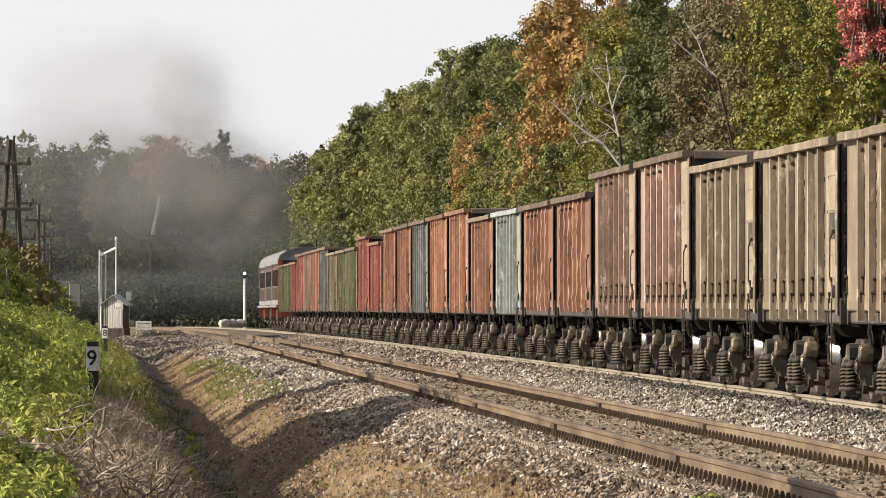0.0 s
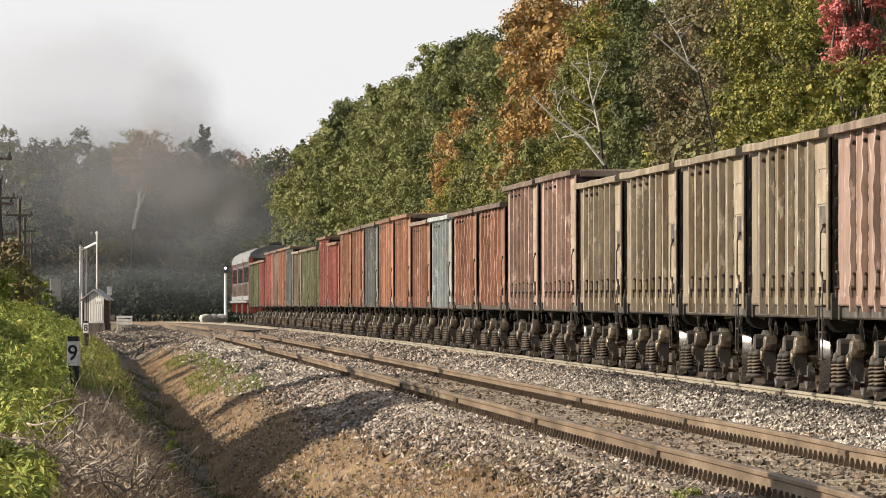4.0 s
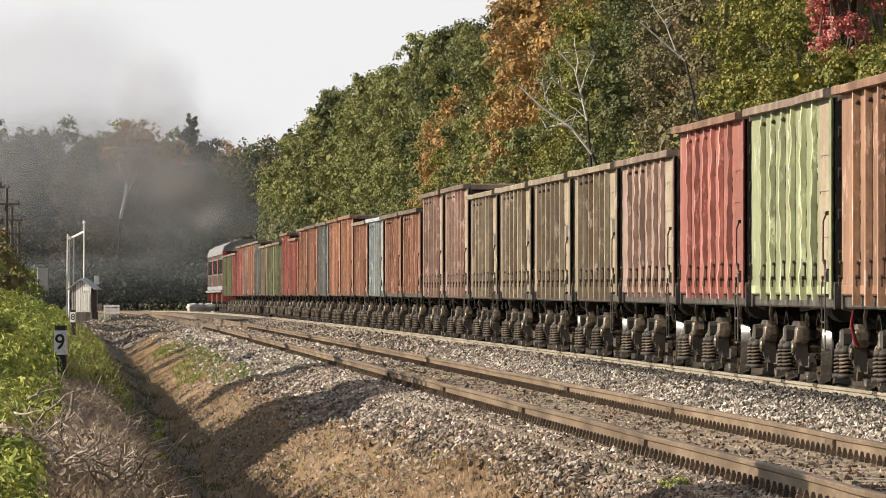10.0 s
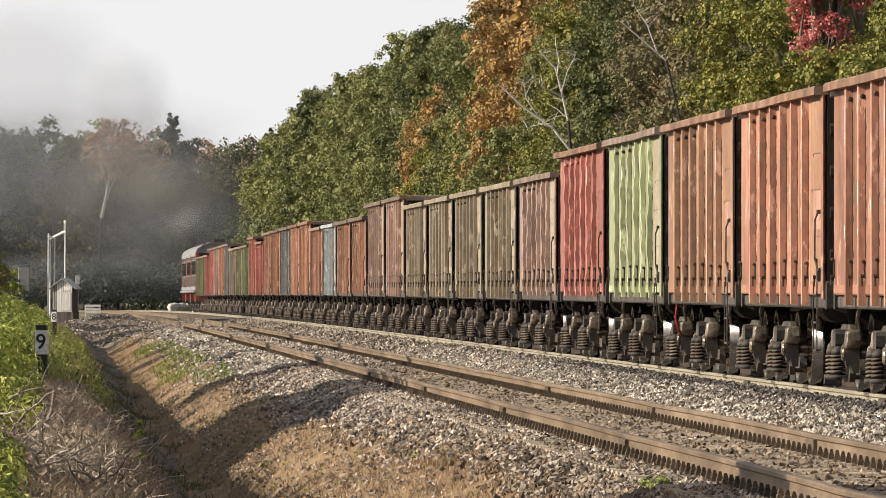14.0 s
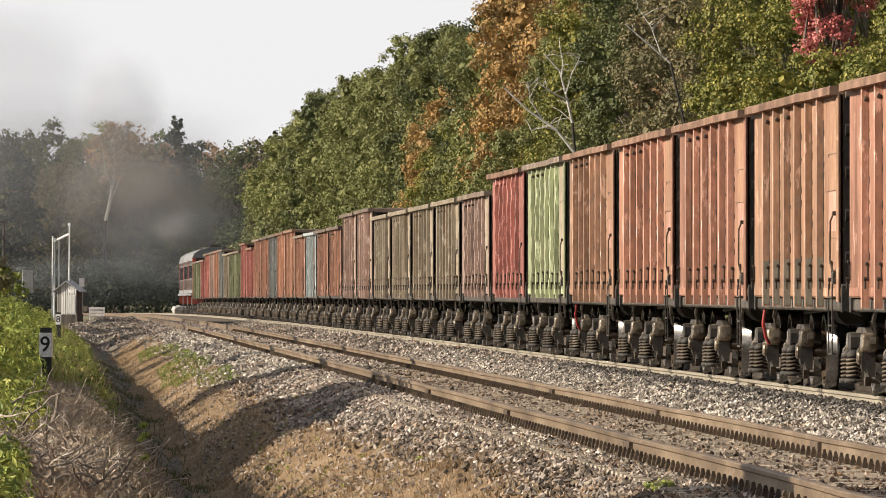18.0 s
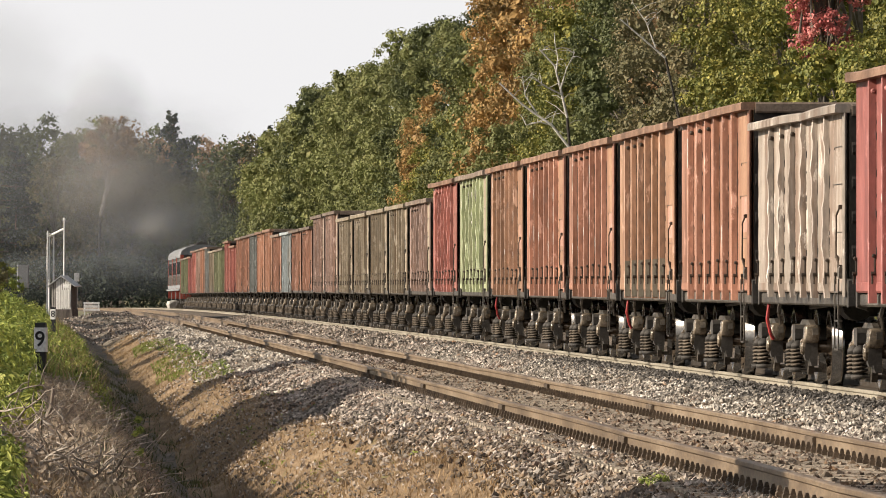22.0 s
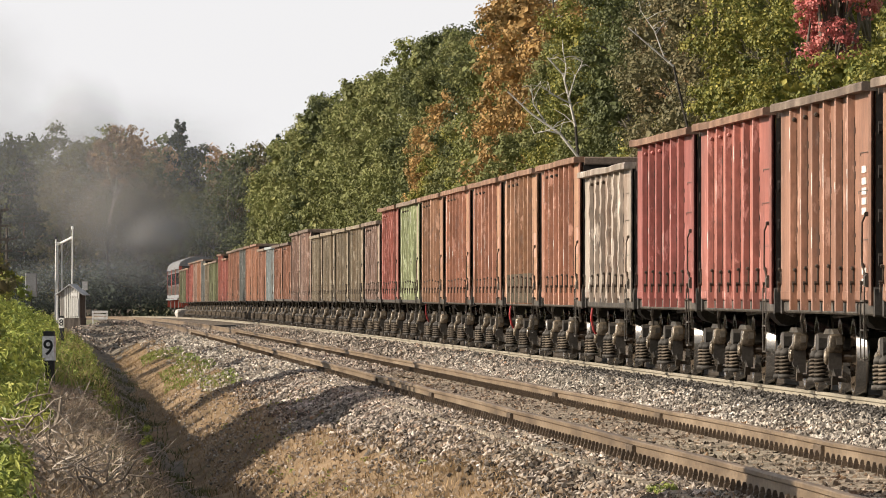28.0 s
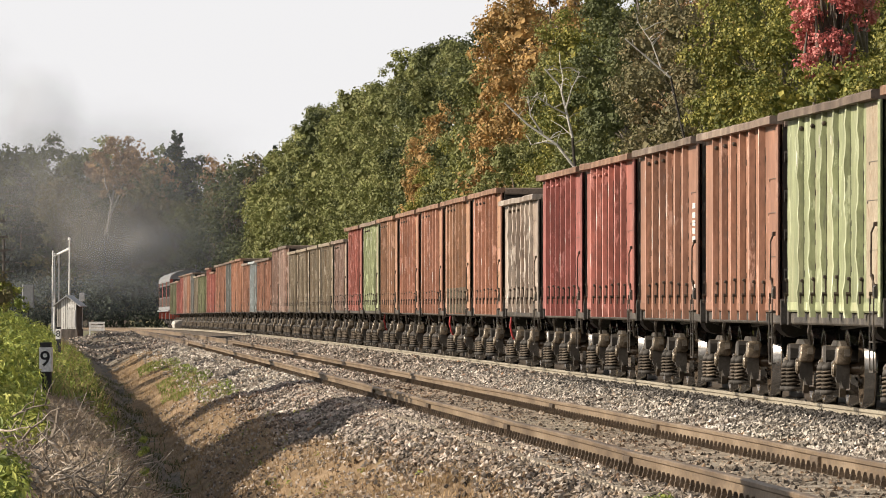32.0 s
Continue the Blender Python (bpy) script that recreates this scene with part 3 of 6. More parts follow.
def wagon(style, colour, top, label, far=False):
    """A four-axle open wagon. Its +Y runs ahead, its origin lies between the rails at their heads."""
    mat, worn = PAINTS[colour]
    w = thing("gondola_wagon", label, "freight wagon", group="wagons of the train")
    half, low = 6.36, 1.10
    # underframe: centre sill, crossbars and floor
    s = Shape().box(-0.18, 0.18, -6.5, 6.5, 0.98, 1.36)
    part("centre_sill", s, M_black, w)
    for y in (-4.32, -2.1, 0, 2.1, 4.32):
        part("crossbar", Shape().box(-1.36, 1.36, y - 0.09, y + 0.09, 1.10, 1.38), M_black, w)
    part("floor", Shape().box(-1.36, 1.36, -half, half, 1.385, 1.43), M_black, w)
    for x0, x1 in ((-1.42, -1.33), (1.33, 1.42)):
        part("side_sill", Shape().box(x0, x1, -6.3, 6.3, 0.99, 1.13, 0.02), M_grime, w, "dusty side sill")
    inner = top - 0.10
    posts = np.linspace(-4.0, 4.0, 6)
    for side in (-1, 1):
        # sheet of the side, flat or pressed in waves
        s = Shape()
        zs = [1.22, inner] if style == "plain" else list(np.linspace(1.22, inner, 25))
        yy = np.linspace(-half, half, 2 if style == "plain" else 5)
        for i, z in enumerate(zs):
            b = 0.0 if style == "plain" else 0.004 * (0.5 - 0.5 * math.cos(6.2832 * 5 * i / 24))
            for y in yy:
                s.v += [(side * (1.455 + b), y, z)]
        n = len(yy)
        s.f = [(i * n + k, i * n + k + 1, (i + 1) * n + k + 1, (i + 1) * n + k) for i in range(len(zs) - 1) for k in range(n - 1)]
        m = len(s.v)
        s.v += [(side * 1.425, y, z) for (_, y, z) in s.v]
        s.f += [tuple(m + q for q in reversed(f)) for f in s.f]
        sheet = part("side_wall", s, mat, w)
        # hat-section posts
        for y in posts:
            if style == "plain":
                p = Shape().prism([(side * 1.45, y - 0.085), (side * 1.535, y - 0.07), (side * 1.535, y + 0.07), (side * 1.45, y + 0.085)], 2, low - 0.07, inner)
            else:
                p = Shape()
                rows = 24
                for i in range(rows + 1):
                    z = low - 0.02 + (inner - low + 0.02) * i / rows
                    b = 0.019 * (0.5 - 0.5 * math.cos(6.2832 * 5 * i / rows + 0.9 * math.sin(y * 3))) ** 3 + 0.008 * math.sin(i * (0.35 + 0.11 * math.sin(y * 7)) + y * 5) + (0.012 * math.exp(-((i - 9 - 8 * math.sin(y * 11)) / 1.6) ** 2))
                    p.v += [(side * 1.45, y - 0.09, z), (side * (1.515 + b), y - 0.075, z), (side * (1.515 + b), y + 0.075, z), (side * 1.45, y + 0.09, z)]
                p.f = [(i * 4 + k, i * 4 + k + 1, i * 4 + k + 5, i * 4 + k + 4) for i in range(rows) for k in range(3)] + [(3, 2, 1, 0), (rows * 4, rows * 4 + 1, rows * 4 + 2, rows * 4 + 3)]
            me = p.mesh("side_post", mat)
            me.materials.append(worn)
            # outer faces get the lighter coat: sunlight put into the paint, plus wear
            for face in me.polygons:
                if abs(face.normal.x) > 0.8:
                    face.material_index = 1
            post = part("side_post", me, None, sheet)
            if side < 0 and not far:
                # near-black strip with uneven notches along the rear foot of the post
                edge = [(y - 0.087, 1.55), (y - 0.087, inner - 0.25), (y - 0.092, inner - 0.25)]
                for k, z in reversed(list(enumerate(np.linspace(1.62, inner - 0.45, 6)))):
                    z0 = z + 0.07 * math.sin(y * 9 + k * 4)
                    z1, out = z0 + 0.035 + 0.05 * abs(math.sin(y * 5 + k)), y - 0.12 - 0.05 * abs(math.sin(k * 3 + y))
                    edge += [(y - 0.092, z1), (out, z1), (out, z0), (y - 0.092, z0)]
                notches = Shape().prism(edge + [(y - 0.092, 1.55)], 0, -1.462, -1.452)
                part("hinge_plate", notches, M_nearblack, sheet)
        part("corner_post", Shape().box(min(side * 1.45, side * 1.50), max(side * 1.45, side * 1.50), -half, -half + 0.10, low, inner, 0.02), mat, sheet)
        lo, hi = sorted((side * 1.38, side * 1.585))
        part("top_chord", battered_beam(lo, hi, half, inner, top, len(colour) + ord(colour[0])), mat if colour in ("white", "tan", "blue") else M_rustchord if colour in ("orange", "ochre", "rust", "red", "crimson") else M_chord, w, "worn, dented edge beam")
        lo, hi = sorted((side * 1.36, side * 1.46))
        part("bottom_chord", Shape().box(lo, hi, -half, half, 1.14, 1.27, 0.02), mat, w)
        if side < 0:
            for k, y in enumerate(() if far else list(posts) + [6.28, -5.3]):
                q = 0.02 * math.sin(k * 5 + len(colour))
                latch = Shape().box(-1.482, -1.462, y - 0.118, y - 0.102, 1.33, 1.52 + q, 0.004).lathe([(-0.03, 0.0), (-0.03, 0.014), (0.0, 0.024), (0.03, 0.016), (0.03, 0.0)], (-1.485, y - 0.11, 1.53 + q), 1, 6)
                latch.lathe([(-0.025, 0.0), (-0.025, 0.026), (0.02, 0.022), (0.03, 0.0)], (-1.49, y - 0.11, 1.35), 0, 6).box(-1.512, -1.49, y - 0.122, y - 0.098, 1.24, 1.33, 0.006)
                part("hatch_latch", latch, M_latch, w, "sooty latch of a floor hatch")
            if colour in ("tan", "pink", "green", "blue"):
                part("end_panel", Shape().box(-1.463, -1.458, -6.24, -4.5, 1.30, inner - 0.02), M_cream, w, "pale repainted end panel")
            elif colour in ("orange", "ochre", "rust"):
                part("end_panel", Shape().box(-1.463, -1.458, -6.24, -4.5, 1.30, inner - 0.02), M_tanpanel, w, "faded tan repainted end panel")
                part("patch_plate", Shape().box(-1.467, -1.463, -6.1, -4.9, 1.9, 2.35), PAINTS["rust"][1], w, "reddish patch")
            if not far:
                for z, y0, y1 in ((1.82, -6.2, -5.0), (2.36, -6.15, -4.7), (2.78, -6.1, -4.9)):
                    part("panel_seam", Shape().box(-1.469, -1.464, y0, y1, z, z + 0.006).box(-1.469, -1.464, y1, y1 + 0.03, z - 0.03, z + 0.006), M_grime, w)
            if colour == "tan":
                part("data_plate", Shape().box(-1.474, -1.468, -6.2, -5.0, 2.02, 2.34), M_grime, w, "dark square plate")
            for y in posts[-3:]:
                part("lashing_ring", Shape().lathe([(-0.03, 0.0), (-0.03, 0.016), (0.0, 0.03), (0.025, 0.02), (0.025, 0.0)], (-1.49, y - 0.10, inner - 0.13), 1, 8), M_latch if colour not in ("red", "crimson") else worn, w)
            # hand grip, steps and the dark step strap by the rear end
            part("hand_grip", Shape().tube([(-1.45, -6.0, 2.10), (-1.50, -5.95, 2.10), (-1.515, -5.68, 2.01), (-1.515, -5.64, 1.56), (-1.50, -5.9, 1.43), (-1.45, -6.0, 1.43)], 0.011, 6).box(-1.52, -1.46, -6.05, -5.93, 2.075, 2.125, 0.012).box(-1.52, -1.46, -6.05, -5.93, 1.405, 1.455, 0.012), M_latch, w)
            s = Shape().box(-1.543, -1.53, -6.22, -6.17, 0.50, 1.30).box(-1.543, -1.53, -5.75, -5.70, 0.50, 1.30)
            for z in (0.46, 0.78, 1.1):
                s.box(-1.543, -1.49, -6.22, -5.70, z + 0.04, z + 0.06)
            part("step_ladder", s, M_grime, w)
            part("side_bracket", Shape().box(-1.54, -1.46, -6.3, -6.1, 1.30, 1.44, 0.02), M_grime, w)
    for end in (-1, 1):
        a, b = sorted((end * half, end * (half - 0.05)))
        # shade of the gap between wagons is put into the wall's colour
        e = part("end_wall", Shape().box(-1.42, 1.42, a, b, 1.2, top - 0.06), M_nearblack, w, "end wall coloured near-black for the shade between wagons")
        for z in np.linspace(1.6, top - 0.5, 4):
            a, b = sorted((end * (half + 0.08), end * (half - 0.02)))
            part("end_rib", Shape().box(-1.40, 1.40, a, b, z - 0.07, z + 0.07, 0.03), M_nearblack, e)
        a, b = sorted((end * (half + 0.06), end * (half - 0.08)))
        part("end_chord", Shape().box(-1.40, 1.40, a, b, top - 0.14, top - 0.005, 0.02), M_chord, w)
        a, b = sorted((end * 6.3, end * 6.5))
        part("buffer_beam", Shape().box(-1.45, 1.45, a, b, 0.98, 1.3, 0.02), M_black, w)
        a, b = sorted((end * 6.4, end * 6.96))
        part("coupler", Shape().box(-0.13, 0.13, a, b, 0.93, 1.18, 0.04).box(-0.2, 0.2, end * 6.86 - 0.09, end * 6.86 + 0.09, 0.9, 1.22, 0.05), M_black, w)
        part("brake_hose", Shape().tube([(0.35, end * 6.45, 0.95), (0.36, end * 6.6, 0.7), (0.3, end * 6.8, 0.55), (0.2, end * 6.95, 0.6)], 0.03, 6), M_black, w)
    for end in (-1, 1):
        part("air_pipe", Shape().tube([(-1.36, end * 4.3 - 0.5, 1.08), (-1.38, end * 4.3 - 0.3, 0.98), (-1.37, end * 4.3, 0.9), (-1.34, end * 4.3 + 0.1, 0.75)], 0.022, 6), M_grime, w)
    part("brake_cylinder", Shape().lathe([(-0.5, 0.0), (-0.5, 0.2), (0.4, 0.2), (0.5, 0.1), (0.5, 0.0)], (-0.7, 1.2, 1.0), 1, 12), M_black, w)
    part("brake_rod", Shape().tube([(-1.0, -4.0, 0.95), (-0.9, 0.0, 1.02), (-1.0, 4.0, 0.95)], 0.025, 5), M_grime, w)
    sets = bogie(w, -4.325) + bogie(w, 4.325)
    return w, sets


M_redlever = material("red_lever_paint", [(0.28, 0.03, 0.03), (0.38, 0.05, 0.045)], 0.5, scale=5, fine=40, bump=0.2, stain=(0.1, 0.06, 0.05), stain_at=0.58)
M_mark = material("white_paint_mark", [(0.55, 0.52, 0.48), (0.75, 0.72, 0.68)], 0.6, scale=6, fine=40, bump=0.1)
LOW, TALL = 3.25, 3.54
# from the tail to the engine: style, colour, height, words on its look
KINDS = [
    ("plain", "orange", TALL, "rusty orange-brown gondola wagon"),
    ("wave", "green", TALL, "light green gondola wagon with peeling paint patches"),
    ("plain", "brown", TALL, "rusty brown gondola wagon with scuffed ribbed sides"),
    ("plain", "brown", TALL, "rusty brown gondola wagon with white paint marks and lettering"),
    ("plain", "red", TALL, "clean red gondola wagon with ribbed sides"),
    ("plain", "crimson", TALL, "dark crimson red gondola wagon with ribbed sides"),
    ("wave", "white", LOW, "weathered whitish gondola wagon, lower than its neighbours"),
    ("plain", "rust", TALL, "rust-red gondola wagon with a tan end panel"),
    ("plain", "ochre", TALL, "faded ochre gondola wagon with sooty lower sides"),
    ("plain", "rust", TALL, "rust-red gondola wagon with ribbed sides"),
    ("plain", "rust", TALL, "rust-red gondola wagon with white paint marks"),
    ("plain", "ochre", TALL, "faded ochre gondola wagon with bright end panel"),
    ("wave", "green", TALL, "light green gondola wagon with cream end panel"),
    ("wave", "red", TALL, "faded red gondola wagon with pressed wavy sides"),
    ("wave", "pink", LOW, "faded pinkish-brown low gondola wagon with wavy sides"),
    ("plain", "tan", LOW, "faded tan low gondola wagon with dark streaks"),
    ("plain", "tan", LOW, "faded tan low gondola wagon with dark streaks"),
    ("plain", "tan", LOW, "faded tan low gondola wagon with sooty ribs"),
    ("plain", "tan", LOW, "faded tan low gondola wagon with sooty ribs"),
    ("plain", "pink", TALL, "faded reddish gondola wagon with pale end panel"),
    ("plain", "pink", TALL, "pinkish-brown gondola wagon with pale end panel"),
    ("wave", "brown", LOW, "low reddish gondola wagon with dented wavy sides"),
    ("wave", "brown", LOW, "dark red-brown low gondola wagon with dented sides"),
    ("plain", "blue", LOW, "pale blue-grey low gondola wagon"),
    ("plain", "brown", LOW, "brown low gondola wagon with sooty ribs"),
    ("plain", "orange", TALL, "rusty orange ribbed gondola wagon"),
    ("plain", "orange", TALL, "rusty orange-brown gondola wagon"),
    ("plain", "grey", TALL, "sooty slate grey gondola wagon"),
    ("plain", "brown", TALL, "brown gondola wagon with sooty lower sides"),
    ("plain", "brown", TALL, "plain reddish-brown gondola wagon"),
    ("plain", "red", LOW, "low red ribbed gondola wagon"),
    ("plain", "red", TALL, "bright orange-red gondola wagon"),
    ("plain", "olive", LOW, "olive green low gondola wagon"),
    ("plain", "olive", LOW, "olive green low gondola wagon"),
    ("plain", "tan", LOW, "greyish tan low gondola wagon"),
    ("plain", "grey", TALL, "sooty slate grey gondola wagon"),
    ("plain", "orange", TALL, "rusty orange-brown gondola wagon"),
    ("plain", "pink", TALL, "dull reddish gondola wagon with sooty ribs"),
    ("plain", "red", TALL, "red ribbed gondola wagon"),
    ("plain", "crimson", LOW, "dark red low gondola wagon"),
    ("plain", "olive", LOW, "greenish tan low gondola wagon"),
    ("plain", "olive", LOW, "olive green low gondola wagon next to the engine"),
]
M_primer = material("grey_primer", [(0.145, 0.128, 0.097), (0.205, 0.182, 0.14)], 0.8, scale=2, fine=25, stretch=(1, 1, 0.4), bump=0.2, stain=(0.15, 0.10, 0.06), stain_at=0.7)
TRAIN = []      # thing, its wheelsets, metres along the line at 13 s
protos = {}
for i, (style, colour, top, label) in enumerate(KINDS):
    at = 99.3 + (i - 10 + 0.5) * PITCH
    far = i > 20
    key = (style, colour, top, far)
    if key not in protos:
        protos[key] = wagon(style, colour, top, label, far)[0]
        w = protos[key]
    else:
        w = copy_thing(protos[key], Matrix.Identity(4))
        w["label"] = label
    sets = [o for b in w.children if b.name.startswith("bogie") for o in b.children if o.name.startswith("wheelset")]
    TRAIN.append((w, sets, at))
    if i in (6, 8, 11):
        part("brake_lever", Shape().tube([(-1.30, 5.95, 1.10), (-1.36, 5.93, 0.98), (-1.38, 5.92, 0.80), (-1.34, 5.93, 0.62), (-1.30, 5.95, 0.55)], 0.022, 6), M_redlever, w, "red painted brake lever")
    if i in (1, 3, 4, 5, 7, 9, 10, 11, 12):
        # white marks and paint patches on the posts, and upright rows of unreadable writing
        r = np.random.default_rng(i)
        row = np.linspace(-4.0, 4.0, 6)
        for j in range(12 if i == 3 else 8 if i in (9, 10) else 4):
            y, z, l = float(row[int(r.integers(0, 6))]), float(r.uniform(1.7, 3.1)), float(r.uniform(0.08, 0.34))
            part("paint_mark", Shape().prism([(y - 0.04, z), (y + 0.01, z + 0.03), (y + 0.035, z + l * 0.6), (y + 0.02, z + l), (y - 0.03, z + l * 0.9), (y - 0.05, z + l * 0.5)], 0, -1.5395, -1.536), M_mark, w, "white paint mark")
        if i == 3:
            for z in (1.32, 1.44, 2.10, 2.21, 2.32, 2.43, 2.56):
                part("writing_bar", Shape().box(-1.466, -1.455, -5.55, -5.05, z, z + 0.075), M_mark, w, "white bar of lettering")
for y in np.linspace(-4.0, 4.0, 6):
    part("primer_patch", Shape().prism([(-1.456, y - 0.089), (-1.535, y - 0.075), (-1.535, y - 0.069), (-1.456, y - 0.083)], 2, 1.05, 1.60 + 0.03 * math.sin(y * 4)), M_primer, TRAIN[8][0], "dull grey primer over the foot of a post")

# ---- trees ----
M_bark = material("grey_bark", [(0.06, 0.05, 0.04), (0.13, 0.11, 0.09), (0.2, 0.18, 0.15)], 0.9, scale=2, fine=20, stretch=(1, 1, 0.3), bump=0.8)
M_birch = material("pale_birch_bark", [(0.35, 0.33, 0.29), (0.55, 0.52, 0.47)], 0.8, scale=2, fine=20, stretch=(1, 1, 2.5), bump=0.3, stain=(0.06, 0.05, 0.045), stain_at=0.6)
M_darkbark = material("dark_bark", [(0.025, 0.022, 0.018), (0.055, 0.047, 0.038)], 0.9, scale=2, fine=20, stretch=(1, 1, 0.3), bump=0.8)
M_pinebark = material("pine_bark", [(0.09, 0.06, 0.045), (0.2, 0.11, 0.07)], 0.9, scale=2, fine=20, bump=0.8)
LEAVES = {
    "green": leaf_material("oak_leaves", [(0.072, 0.080, 0.026), (0.112, 0.122, 0.038), (0.16, 0.165, 0.06), (0.23, 0.215, 0.085)], 0.28),
    "dark": leaf_material("dark_alder_leaves", [(0.044, 0.052, 0.022), (0.07, 0.08, 0.03), (0.105, 0.113, 0.043)]),
    "fresh": leaf_material("light_green_leaves", [(0.05, 0.07, 0.015), (0.11, 0.14, 0.03), (0.24, 0.24, 0.06)], 0.55, 1.1),
    "yellow": leaf_material("yellowing_leaves", [(0.045, 0.058, 0.012), (0.10, 0.11, 0.024), (0.205, 0.19, 0.045), (0.41, 0.345, 0.085)], 0.55, 1.1),
    "orange": leaf_material("orange_leaves", [(0.11, 0.086, 0.03), (0.22, 0.145, 0.055), (0.34, 0.207, 0.075), (0.44, 0.29, 0.107)]),
    "russet": leaf_material("russet_brown_leaves", [(0.14, 0.095, 0.05), (0.26, 0.165, 0.085), (0.38, 0.25, 0.14)]),
    "red": leaf_material("crimson_leaves", [(0.20, 0.05, 0.045), (0.38, 0.11, 0.10), (0.52, 0.25, 0.22)]),
    "sage": leaf_material("dull_sage_leaves", [(0.06, 0.058, 0.028), (0.125, 0.112, 0.055), (0.23, 0.18, 0.09)], 0.5),
    "pine": leaf_material("pine_needles", [(0.020, 0.027, 0.018), (0.032, 0.041, 0.025), (0.045, 0.054, 0.031)]),
}


def leaf_cloud(rng, centres, radii, count, size, wide=0.40):
    """Bent four-cornered leaves in clumps round the centres, faced outwards at random."""
    which = rng.integers(0, len(centres), count)
    off = rng.normal(0, 1, (count, 3))
    off /= np.maximum(np.linalg.norm(off, axis=1), 1e-6)[:, None]
    off *= (rng.random(count) ** 0.5)[:, None] * radii[which][:, None]
    off[:, 2] *= 0.75
    p = centres[which] + off
    n = off / np.maximum(np.linalg.norm(off, axis=1), 1e-6)[:, None] + rng.normal(0, 0.3, (count, 3)) + [0, 0, 0.3]
    n /= np.linalg.norm(n, axis=1)[:, None]
    a = np.cross(n, rng.normal(0, 1, (count, 3)))
    a /= np.maximum(np.linalg.norm(a, axis=1), 1e-6)[:, None]
    b = np.cross(n, a)
    s = size * rng.uniform(0.6, 1.3, count)[:, None]
    v = np.stack([p - a * s * 0.5, p + b * s * wide + n * s * 0.08, p + a * s * 0.5, p - b * s * wide + n * s * 0.08], 1).reshape(-1, 3)
    return v, np.arange(count * 4).reshape(-1, 4)


def broadleaf(seed, height, spread, base, leaves, size, lobes=22, bark=None, edge=False, puff=0.42, flat=0.8, core=3.6):
    """A trunk with a limb to every bough and an uneven crown of rounded boughs of leaves. edge: a tree at the edge of a wood, leafy on its open -X side."""
    rng = np.random.default_rng(seed)
    wood = Shape()
    lean = rng.normal(0, 0.03, 2)
    trunk = [(lean[0] * z + 0.12 * math.sin(z * 0.7 + seed), lean[1] * z + 0.1 * math.sin(z * 0.9 + seed * 2), z) for z in np.linspace(-0.5, height * 0.9, 9)]
    wood.tube(trunk, list(np.linspace(min(height * 0.014, spread * 0.05), 0.03, 9)), 7)
    mid, half = (base + height) / 2, (height - base) / 2
    boughs, sizes, centres, radii = [], [], [], []
    turn = rng.uniform(0, 6.28)
    for k in range(lobes):
        z = 0.97 - 1.9 * (k + 0.5) / lobes + rng.normal(0, 0.05)
        z = min(max(z, -0.96), 0.96)
        a = turn + k * 2.39996 + rng.normal(0, 0.2)
        if edge:
            a = math.pi + ((a % 6.2832) - math.pi) * 0.62
        q = math.sqrt(1 - z * z) ** flat
        r = rng.uniform(0.56, 0.78)
        sz = spread * puff * rng.uniform(0.8, 1.2) * (0.85 if z > 0.7 else 1.0)
        boughs.append((math.cos(a) * q * spread * r + lean[0] * mid, math.sin(a) * q * spread * r, mid + z * (half - sz * 0.7)))
        sizes.append(sz)
    for b, sz in zip(boughs, sizes):
        out = np.array([b[0], b[1], (b[2] - mid) * spread / half])
        out /= max(np.linalg.norm(out), 1e-6)
        for j in range(10):
            e = rng.normal(0, 1, 3)
            e = e / np.linalg.norm(e) + out * 0.75 + [0, 0, 0.15]
            e /= np.linalg.norm(e)
            c = np.array(b) + e * sz * rng.uniform(0.55, 1.0) * [1, 1, 0.85]
            if c[2] > 0.3:
                centres.append(c)
                radii.append(sz * rng.uniform(0.26, 0.46))
        z0 = max(min(b[2] * rng.uniform(0.5, 0.8), height * 0.85), base * 0.5)
        k0 = np.array([lean[0] * z0, lean[1] * z0, z0])
        m = (k0 + b) / 2 + rng.normal(0, 0.25, 3) + [0, 0, 0.25]
        wood.tube([k0, m, b], [height * 0.0055, height * 0.0035, 0.015], 5)
    centres, radii = np.array(centres), np.array(radii)
    v, f = leaf_cloud(rng, centres, radii, leaves, size)
    # the shaded leaves inside each bough
    v2, f2 = leaf_cloud(rng, np.array(boughs), np.array(sizes) * 0.62, int(leaves / (2.0 * core * core)), size * core)
    return wood.mesh("trunk", bark or M_bark, True), raw_mesh("crown", np.concatenate([v, v2]), np.concatenate([f, f2 + len(v)]), LEAVES["green"])


